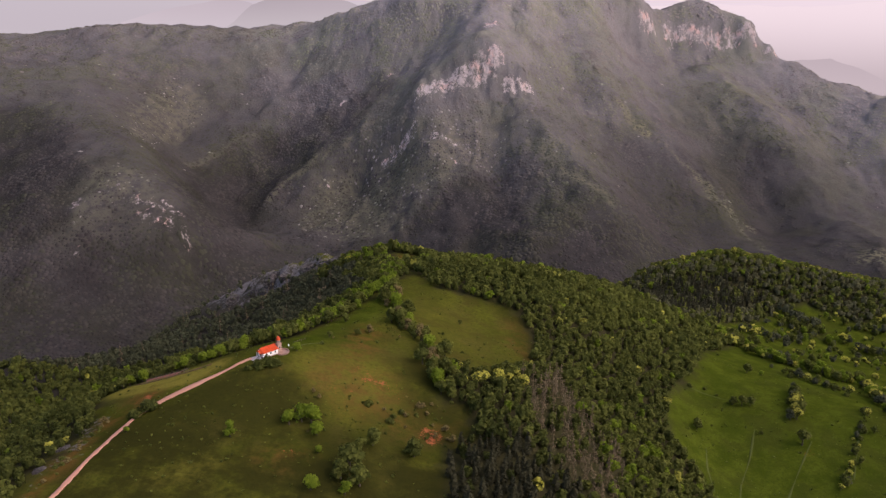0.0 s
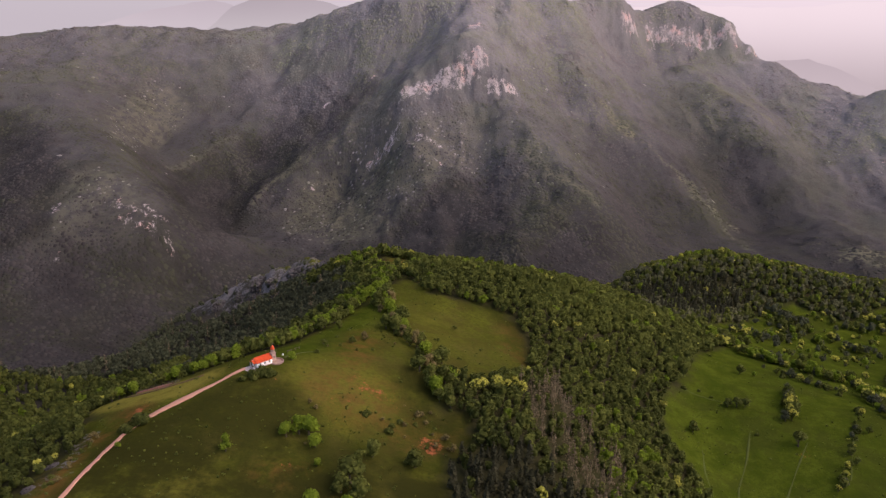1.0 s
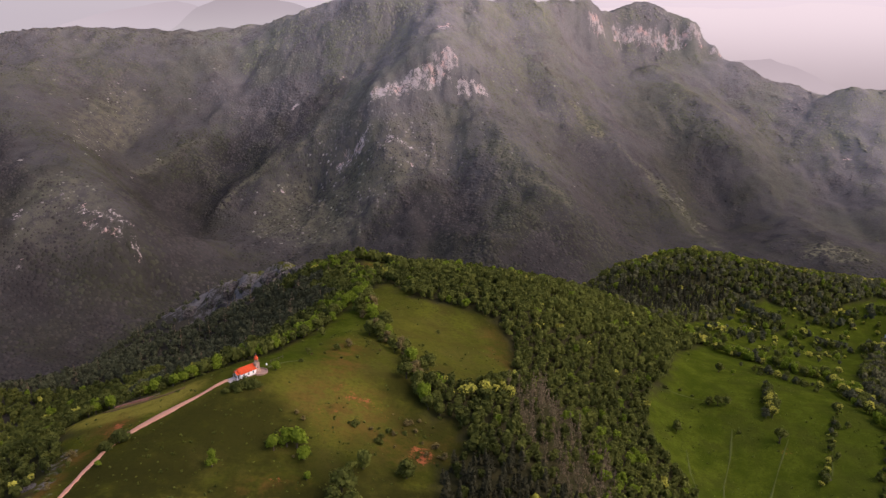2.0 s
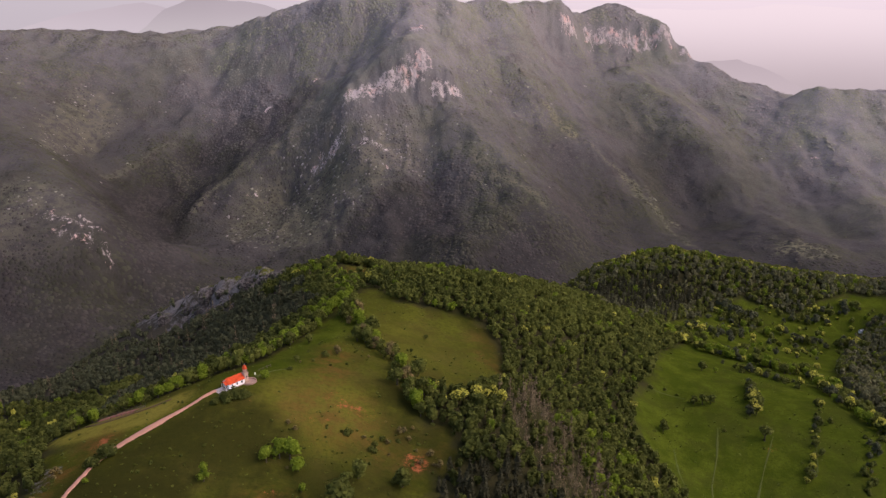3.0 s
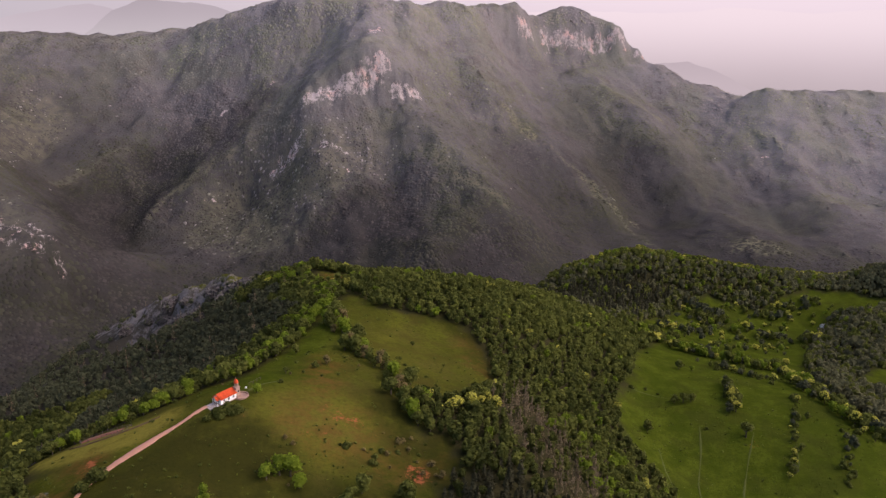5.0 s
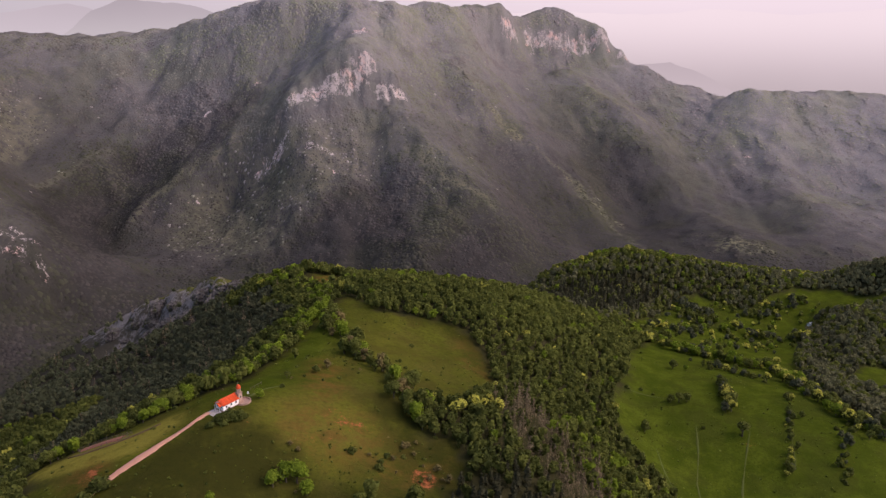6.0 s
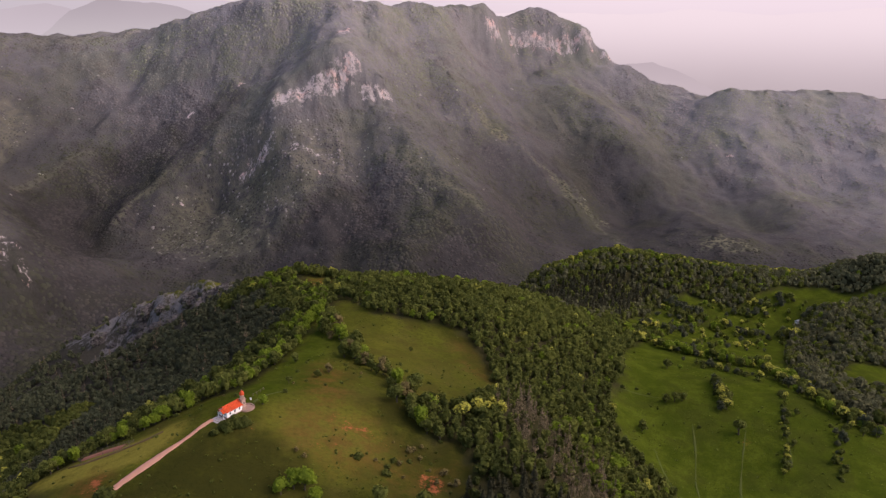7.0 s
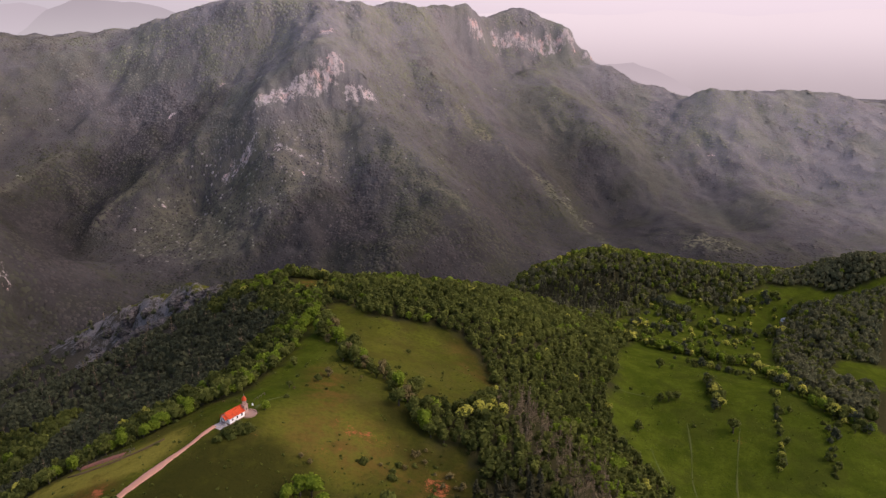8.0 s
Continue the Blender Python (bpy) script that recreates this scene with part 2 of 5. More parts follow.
# ---- landform: crest, spur, foot and stream lines, as (x, y, z) in metres ----
LINES = {
    "hill_crest": [(-175, 40, 372), (-143, 150, 366), (-108, 236, 362), (-82, 262, 366.6), (-66, 272, 366.6), (-57, 300, 360), (-50, 333, 353),
                   (-32, 385, 347.5), (-14, 420, 344.5), (-18, 470, 335), (-25, 532, 320), (-48, 560, 318)],
    "rock_spur": [(-80, 640, 284), (-115, 710, 258), (-150, 768, 237), (-190, 806, 213), (-230, 838, 186), (-262, 850, 170), (-300, 890, 144), (-345, 965, 90)],
    "rock_foot": [(-150, 700, 222), (-186, 752, 196), (-204, 786, 180), (-240, 806, 158)],
    "wood_spur": [(20, 404, 340), (60, 402, 333), (108, 466, 307), (165, 510, 277), (215, 542, 252), (270, 600, 232)],
    "wood_foot": [(60, 150, 312), (112, 250, 284), (140, 300, 265), (165, 400, 268), (182, 460, 271), (208, 512, 253)],
    "pasture": [(-60, 180, 358), (-51, 227, 357.5), (-4, 240, 345), (16, 281, 346.5), (11, 370, 338)],
    "wood_slope": [(28, 190, 338), (32, 241, 342), (52, 300, 331), (86, 339, 307)],
    "meadow": [(150, 200, 268), (160, 317, 264), (193, 394, 271), (261, 384, 272), (274, 343, 271), (224, 309, 268), (300, 250, 262)],
    "meadow_low": [(314, 676, 215), (357, 697, 211), (424, 703, 205), (398, 607, 196), (488, 635, 191), (532, 691, 200), (420, 480, 225), (560, 420, 190)],
    "east_ridge": [(180, 700, 215), (250, 763, 234), (328, 772, 247), (400, 760, 233), (445, 738, 223), (540, 745, 210), (640, 790, 190), (900, 900, 150)],
    "east_knoll": [(585, 680, 208), (625, 700, 238), (645, 704, 240), (690, 705, 226)],
    "west_slope": [(-135, 262, 353), (-145, 225, 352), (-170, 255, 337), (-230, 330, 280), (-250, 430, 244), (-264, 470, 232), (-214, 474, 246), (-174, 512, 252), (-202, 552, 249), (-267, 605, 207), (-318, 482, 238), (-345, 500, 238), (-400, 600, 130), (-450, 420, 190), (-400, 200, 230), (-230, 180, 315)],
    "west_brow": [(-142, 296, 333), (-138, 325, 324), (-132, 365, 312), (-128, 420, 298)],
    "north_foot": [(0, 565, 306), (60, 578, 293), (112, 593, 280), (170, 650, 240), (30, 680, 215), (120, 900, 110), (320, 930, 130)],
    "stream": [(-1500, 600, 20), (-800, 800, 15), (-480, 980, 5), (-250, 1150, -5), (0, 1180, -10), (300, 1160, -10), (650, 1160, 0), (1000, 1200, 5), (1800, 1100, 0)],
    "summit": [(-1800, 2300, 420), (-1377, 2310, 437), (-1202, 2310, 442), (-1083, 2300, 474), (-938, 2310, 452), (-684, 2330, 436), (-474, 2330, 446), (-255, 2260, 518),
               (-91, 2170, 549), (35, 2170, 575), (196, 2190, 572), (389, 2250, 565), (494, 2290, 561), (603, 2330, 556), (679, 2400, 538), (726, 2430, 544), (777, 2440, 560), (817, 2445, 562), (867, 2445, 546), (926, 2440, 527), (969, 2430, 511), (994, 2418, 490), (1009, 2412, 448), (1026, 2405, 428), (1054, 2400, 425), (1074, 2400, 392)],
    "summit_back": [(196, 2260, 545), (389, 2320, 540), (520, 2370, 530), (640, 2420, 520), (720, 2490, 520), (800, 2520, 530), (890, 2510, 505), (960, 2490, 480), (1010, 2470, 440), (1080, 2450, 370)],
    "band_top": [(707, 2388, 489), (757, 2396, 498), (817, 2402, 493), (896, 2404, 487), (954, 2404, 489), (987, 2404, 480)],
    "summit_foot": [(540, 2270, 440), (620, 2300, 432), (680, 2345, 432), (715, 2368, 425), (775, 2374, 419), (855, 2380, 415), (934, 2384, 418), (994, 2386, 416), (1027, 2376, 387), (1072, 2376, 382), (1198, 2260, 312), (1314, 2180, 275)],
    "peak_east": [(1145, 2400, 372), (1233, 2400, 323), (1320, 2390, 288), (1500, 2350, 220)],
    "right_ridge": [(1322, 2120, 305), (1361, 2110, 312), (1470, 2100, 303), (1629, 2080, 294), (1786, 2080, 298), (1976, 2060, 255), (2300, 2000, 245)],
    "right_spur": [(1326, 2060, 250), (1318, 1980, 189), (1290, 1800, 100), (1244, 1600, 45)],
    "right_hollow": [(1210, 2120, 235), (1185, 1960, 140), (1150, 1780, 48), (1112, 1600, 5)],
    "outer_hollow": [(1480, 2000, 220), (1450, 1850, 120), (1400, 1700, 40)],
    "outer_spur": [(1640, 2000, 240), (1640, 1850, 160), (1600, 1700, 90)],
    "cliff_top": [(-70, 1842, 345), (0, 1850, 372), (83, 1864, 420), (133, 1872, 424), (197, 1870, 385)],
    "cliff_foot": [(-120, 1800, 260), (-56, 1802, 310), (20, 1822, 325), (98, 1834, 328), (212, 1832, 312)],
    "west_edge": [(-438, 1720, 65), (-400, 1780, 102), (-313, 1830, 170), (-168, 1850, 253), (-80, 1890, 347), (60, 2000, 477)],
    "back_edge": [(-599, 1880, 168), (-558, 1910, 178), (-508, 1980, 208), (-375, 2060, 274), (-177, 2090, 380), (-16, 2130, 478)],
    "dark_hollow": [(-490, 1600, 12), (-530, 1700, 36), (-530, 1800, 74), (-450, 1890, 130), (-310, 1925, 206), (-150, 1970, 312)],
    "back_hollow": [(-720, 1930, 185), (-640, 2060, 250), (-450, 2190, 340)],
    "main_face": [(-224, 1771, 70), (-137, 1767, 175), (-40, 1700, 215), (-20, 1562, 115), (-110, 1500, 40)],
    "face_hollow": [(80, 1760, 254), (100, 1640, 176), (120, 1500, 92)],
    "mid_spur": [(260, 2050, 462), (184, 1800, 300), (235, 1660, 239), (291, 1560, 191), (366, 1480, 135), (420, 1400, 40)],
    "low_spur": [(260, 1500, 130), (172, 1350, 86), (150, 1250, 15)],
    "mid_hollow": [(330, 2060, 408), (350, 1890, 284), (395, 1780, 202), (460, 1680, 114), (520, 1560, 34)],
    "east_spur": [(330, 2180, 507), (393, 1990, 352), (450, 1940, 301), (504, 1905, 255), (600, 1840, 189), (691, 1768, 103), (745, 1740, 46)],
    "east_hollow": [(610, 2230, 364), (640, 2130, 292), (715, 1980, 184), (785, 1850, 89), (820, 1700, -1)],
    "far_spur": [(822, 2285, 360), (905, 2100, 282), (934, 2000, 236), (955, 1850, 119), (969, 1700, 35), (925, 1400, 38)],
    "far_hollow": [(1010, 2240, 294), (1060, 2050, 184), (1090, 1850, 94)],
    "west_mass": [(-470, 1275, 25), (-492, 1288, 88), (-512, 1310, 142), (-603, 1450, 200), (-766, 1650, 252), (-940, 1900, 328), (-1115, 2150, 398)],
    "west_foot": [(-649, 1180, 70), (-725, 1200, 104), (-810, 1250, 130), (-1000, 1600, 225), (-1400, 1500, 250), (-1200, 1100, 90)],
    "west_hollow": [(-600, 1620, 104), (-720, 1800, 184), (-820, 2050, 304)],
    "around": [(0, -300, 300), (-600, -300, 200), (600, -200, 200), (0, -1500, 150), (-3000, -1500, 100), (3000, -1500, 100), (-4900, 1500, 150),
               (4900, 1500, 150), (-3500, 3500, 150), (0, 3200, 150), (3500, 3500, 150), (0, 4900, 100), (900, 3000, 150), (1500, 2900, 100)],
}


def samples():
    out = []
    for pts in LINES.values():
        for a, b in zip(pts[:-1], pts[1:]):
            a, b = np.array(a, float), np.array(b, float)
            n = max(1, int(np.hypot(*(b - a)[:2]) / 38)) if abs(a[1]) < 3000 and np.hypot(*(b - a)[:2]) < 900 else 1
            out += [a + (b - a) * k / n for k in range(n)]
        out.append(np.array(pts[-1], float))
    return np.array(out)


def hashed(i, j, s):
    v = np.sin(i * 127.1 + j * 311.7 + s * 74.7) * 43758.5453
    return v - np.floor(v)


def value_noise(x, y, s=0):
    i, j = np.floor(x), np.floor(y)
    u, v = x - i, y - j
    u, v = u * u * (3 - 2 * u), v * v * (3 - 2 * v)
    a, b, c, d = hashed(i, j, s), hashed(i + 1, j, s), hashed(i, j + 1, s), hashed(i + 1, j + 1, s)
    return (a + (b - a) * u) * (1 - v) + (c + (d - c) * u) * v - 0.5


def fbm(x, y, size, octaves=4, s=0):
    out, amp = np.zeros_like(np.asarray(x, float)), 1.0
    for k in range(octaves):
        out += amp * value_noise(x / size + 17.3 * k, y / size - 9.1 * k, s + k)
        size, amp = size * 0.5, amp * 0.5
    return out


SPINE = samples()
ROUND = 9.0


def spline_weights():
    p = SPINE[:, :2]
    r = np.sqrt(((p[:, None] - p[None]) ** 2).sum(2) + ROUND ** 2)
    n = len(p)
    m = np.zeros((n + 3, n + 3))
    m[:n, :n], m[:n, n], m[n, :n] = r - np.eye(n) * 2.0, 1, 1
    m[:n, n + 1:], m[n + 1:, :n] = p / 1000, p.T / 1000
    return np.linalg.solve(m, np.concatenate([SPINE[:, 2], [0, 0, 0]]))


WEIGHTS = spline_weights()


def smooth(a, b, x):
    t = np.clip((x - a) / (b - a), 0, 1)
    return t * t * (3 - 2 * t)


def near_line(px, py, pts):
    """Distance in plan from a polyline."""
    best = np.full(px.shape, 1e9)
    for (x0, y0), (x1, y1) in zip(pts[:-1], pts[1:]):
        dx, dy = x1 - x0, y1 - y0
        t = np.clip(((px - x0) * dx + (py - y0) * dy) / (dx * dx + dy * dy), 0, 1)
        best = np.minimum(best, np.hypot(px - x0 - t * dx, py - y0 - t * dy))
    return best


# rock faces of the mountain, as plan lines with a reach in metres
CLIFFS = (([(-64, 1825), (0, 1836), (83, 1850), (133, 1866)], 26), ([(110, 1990), (130, 2010)], 20), ([(150, 1840), (215, 1850)], 18),
          ([(600, 2310), (650, 2335)], 16), ([(700, 2376), (775, 2386), (855, 2392), (934, 2395), (994, 2398)], 20), ([(1030, 2390), (1072, 2388)], 13),
          ([(-497, 1292), (-516, 1318), (-560, 1332), (-600, 1330)], 20), ([(-520, 1296), (-580, 1302)], 14), ([(-708, 1312), (-712, 1335)], 16),
          ([(-150, 1768), (-80, 1760)], 24), ([(-30, 1720), (20, 1700)], 20),
          ([(-312, 1752), (-296, 1757)], 9), ([(-222, 1708), (-214, 1712)], 7), ([(-150, 1766), (-128, 1764)], 11), ([(-290, 2010), (-278, 2018)], 10), ([(-165, 2036), (-150, 2042)], 11),
          ([(10, 1656), (22, 1650)], 8), ([(1240, 1912), (1262, 1904)], 8), ([(-666, 1226), (-664, 1206)], 8))


def height(x, y):
    """The ground's height at plan places x, y (arrays)."""
    x, y = np.asarray(x, float), np.asarray(y, float)
    shape, x, y = x.shape, x.ravel(), y.ravel()
    z = np.empty(len(x))
    # cliffs are fluted: the landform is shifted to and fro along them
    flute = np.zeros(len(x))
    far = y > 1200
    for pts, reach in CLIFFS:
        flute[far] = np.maximum(flute[far], smooth(36, 10, near_line(x[far], y[far], pts)))
    x0, y0 = x, y
    x, y = x + flute * 8 * fbm(x, y, 24, 3, 61), y + flute * 9 * fbm(x, y * 0.6, 30, 4, 62)
    for k in range(0, len(x), 20000):
        a, b = x[k:k + 20000], y[k:k + 20000]
        r = np.sqrt((a[:, None] - SPINE[:, 0]) ** 2 + (b[:, None] - SPINE[:, 1]) ** 2 + ROUND ** 2)
        z[k:k + 20000] = r @ WEIGHTS[:-3] + WEIGHTS[-3] + (a * WEIGHTS[-2] + b * WEIGHTS[-1]) / 1000
    far = smooth(900, 1500, y) * smooth(-60, 120, z + 40)
    x, y = x0, y0
    bent = x + 60 * value_noise(x / 140, y / 140, 9)
    rough = smooth(2440, 2380, y) * 9 * (0.4 - 2 * np.abs(fbm(bent, y * 0.65, 150, 3, 5))) + 4 * (0.4 - 2 * np.abs(fbm(bent + 25 * value_noise(x / 40, y / 40, 19), y * 0.8, 60, 3, 15))) + 15 * fbm(x, y, 60, 4, 3)
    near = 1.2 * fbm(x, y, 45, 3, 1)
    crag = smooth(60, 10, np.abs((x + 140) * 0.75 + (y - 740) * 0.55)) * smooth(620, 700, y) * smooth(930, 850, y)
    z += far * rough + (1 - far) * near + crag * 16 * (0.4 - np.abs(fbm(x, y, 38, 4, 8)) * 2)
    yard = smooth(17, 9, np.hypot(x + 73.5, y - 266.5))
    return (z + yard * (366.45 - z)).reshape(shape)


# ---- ground: one sheet out to the horizon ----
def steps(*runs):
    """Places along an axis: runs of (start, end, spacing)."""
    out = []
    for a, b, s in runs:
        n = max(1, round((b - a) / s))
        out += [a + (b - a) * k / n for k in range(n)]
    return np.array(out + [runs[-1][1]])


XS = steps((-4900, -1500, 170), (-1500, -1000, 25), (-1000, -420, 9), (-420, -240, 4), (-240, 320, 2.4), (320, 620, 5), (620, 1300, 9), (1300, 2000, 14), (2000, 4900, 170))
YS = steps((-1500, 0, 100), (0, 170, 10), (170, 480, 2.4), (480, 860, 4), (860, 1250, 14), (1250, 2100, 6.5), (2100, 2480, 8), (2480, 2800, 30), (2800, 4900, 150))


def arrays_mesh(name, verts, *faces):
    """A mesh from a numpy array of corners and arrays of faces, each with one corner count."""
    me = bpy.data.meshes.new(name)
    loops = np.concatenate([f.ravel() for f in faces]).astype(np.int32)
    total = np.concatenate([np.full(len(f), f.shape[1]) for f in faces])
    start = np.concatenate([[0], np.cumsum(total)[:-1]]).astype(np.int32)
    me.vertices.add(len(verts))
    me.vertices.foreach_set("co", np.asarray(verts, np.float32).ravel())
    me.loops.add(len(loops))
    me.loops.foreach_set("vertex_index", loops)
    me.polygons.add(len(start))
    me.polygons.foreach_set("loop_start", start)
    me.update(calc_edges=True)
    return me


def paint(me, name, values):
    me.attributes.new(name, "FLOAT", "POINT").data.foreach_set("value", np.asarray(values, np.float32))


def inside(px, py, poly):
    """Which plan places lie in a polygon."""
    hit = np.zeros(px.shape, bool)
    for (x0, y0), (x1, y1) in zip(poly, poly[1:] + poly[:1]):
        cross = (y0 > py) != (y1 > py)
        hit ^= cross & (px < (x1 - x0) * (py - y0) / ((y1 - y0) or 1e-9) + x0)
    return hit


def blob(px, py, x, y, rx, ry=None):
    return smooth(1.0, 0.3, np.hypot((px - x) / rx, (py - y) / (ry or rx)))


MAIN_WOOD = [(-14, 428), (-8, 408), (20, 399), (33, 394), (46, 384), (49, 362), (47, 333), (24, 297), (3, 290), (0, 264), (9, 260), (13, 243), (1, 227),
             (2, 190), (60, 170), (142, 235), (139, 300), (131, 332), (125, 345), (137, 392), (155, 412), (166, 430), (179, 453), (200, 494), (214, 508), (236, 529), (262, 548), (250, 566), (170, 622), (30, 618), (-60, 596), (-48, 520)]
WEST_WOOD = [(-121, 279), (-102, 282), (-90, 297), (-72, 302), (-59, 331), (-44, 378), (-42, 405), (-22, 432), (-48, 520), (-60, 600), (-105, 700), (-160, 790),
             (-300, 900), (-470, 700), (-470, 400), (-330, 150), (-124, 130), (-128, 207), (-129, 228), (-140, 258)]
EAST_WOOD = [(170, 640), (187, 572), (214, 568), (254, 596), (300, 640), (338, 680), (352, 698), (383, 704), (420, 690), (437, 680), (455, 692), (475, 702), (520, 717), (560, 708), (585, 672), (700, 640), (740, 780), (560, 790), (320, 795), (230, 785), (140, 710)]
EAST_COPSE = [(350, 678), (372, 690), (386, 664), (375, 645), (356, 640), (346, 656)]
LOW_WOOD = [(345, 487), (298, 398), (299, 368), (300, 330), (395, 400), (440, 470), (560, 500), (720, 500), (720, 640), (500, 655), (440, 600)]
LOW_CLEARING = [(368, 462), (384, 438), (410, 434), (472, 486), (425, 502)]
BARE_KNOLL = [(-42, 550), (-14, 540), (-14, 500), (-34, 484), (-44, 515)]


def in_wood(x, y):
    w = inside(x, y, MAIN_WOOD) | inside(x, y, WEST_WOOD) | inside(x, y, EAST_WOOD) | inside(x, y, EAST_COPSE) | inside(x, y, LOW_WOOD)
    return w & ~inside(x, y, BARE_KNOLL) & ~inside(x, y, LOW_CLEARING)


SHADED_WOODS = ([(-587, 1887), (-527, 1953), (-428, 2013), (-285, 2027), (-143, 2056), (-155, 1995), (-221, 1869), (-333, 1813), (-414, 1766), (-455, 1694), (-419, 1412), (-443, 1352), (-574, 1754), (-607, 1832)],
               [(-1208, 1738), (-998, 1739), (-891, 1657), (-737, 1431), (-720, 1360), (-698, 1260), (-734, 1203), (-905, 1146), (-1300, 1300)],
               [(-492, 1284), (-522, 1364), (-590, 1460), (-656, 1770), (-606, 1827), (-567, 1746), (-440, 1338)],
               [(15, 1593), (120, 1613), (174, 1492), (192, 1332), (3, 1449), (-108, 1474), (-61, 1542)],
               [(397, 1848), (512, 1828), (587, 1770), (648, 1673), (671, 1538), (471, 1437), (410, 1449), (402, 1652)],
               [(765, 2006), (909, 1934), (950, 1798), (860, 1490), (723, 1541), (717, 1753), (610, 1805)],
               [(1179, 1812), (1275, 1766), (1306, 1564), (1270, 1363), (1105, 1353), (1069, 1447)])
OPEN_SCRUB = ([(-840, 1894), (-806, 2121), (-724, 2113), (-676, 2062), (-699, 1959), (-731, 1765), (-734, 1647)],
              [(-329, 1779), (-188, 1833), (-69, 1777), (196, 1779), (176, 1690), (68, 1604), (-84, 1487), (-238, 1524), (-361, 1629)],
              [(-730, 1413), (-614, 1438), (-518, 1313), (-496, 1281), (-604, 1223), (-695, 1204)])


def drift(x, y, polygons, reach, seed):
    """How far places lie in any of the polygons, with frayed edges, from 0 to 1."""
    out = np.zeros(x.shape)
    for k in range(8):
        u = x + reach * 2 * (value_noise(x / 45, y / 45, seed + k) + 0.6 * value_noise(x / 14, y / 14, seed + 20 + k))
        v = y + reach * 2.6 * (value_noise(x / 45, y / 45, seed + 40 + k) + 0.6 * value_noise(x / 14, y / 14, seed + 60 + k))
        out += np.any([inside(u, v, poly) for poly in polygons], axis=0) / 8
    return out


def shaded_thicket(x, y):
    """Where close dark woods, and shade painted with them, darken the mountain's hollows and the gorge."""
    out = drift(x, y, SHADED_WOODS, 28, 120) * (1 - 0.55 * smooth(250, 420, x))
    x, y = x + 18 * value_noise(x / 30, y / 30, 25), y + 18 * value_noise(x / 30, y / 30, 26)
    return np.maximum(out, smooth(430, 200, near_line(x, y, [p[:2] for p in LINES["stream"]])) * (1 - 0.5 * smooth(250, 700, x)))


def open_scrub(x, y):
    """Stony slopes with scattered pale bushes."""
    return drift(x, y, OPEN_SCRUB, 24, 220) * (1 - shaded_thicket(x, y))


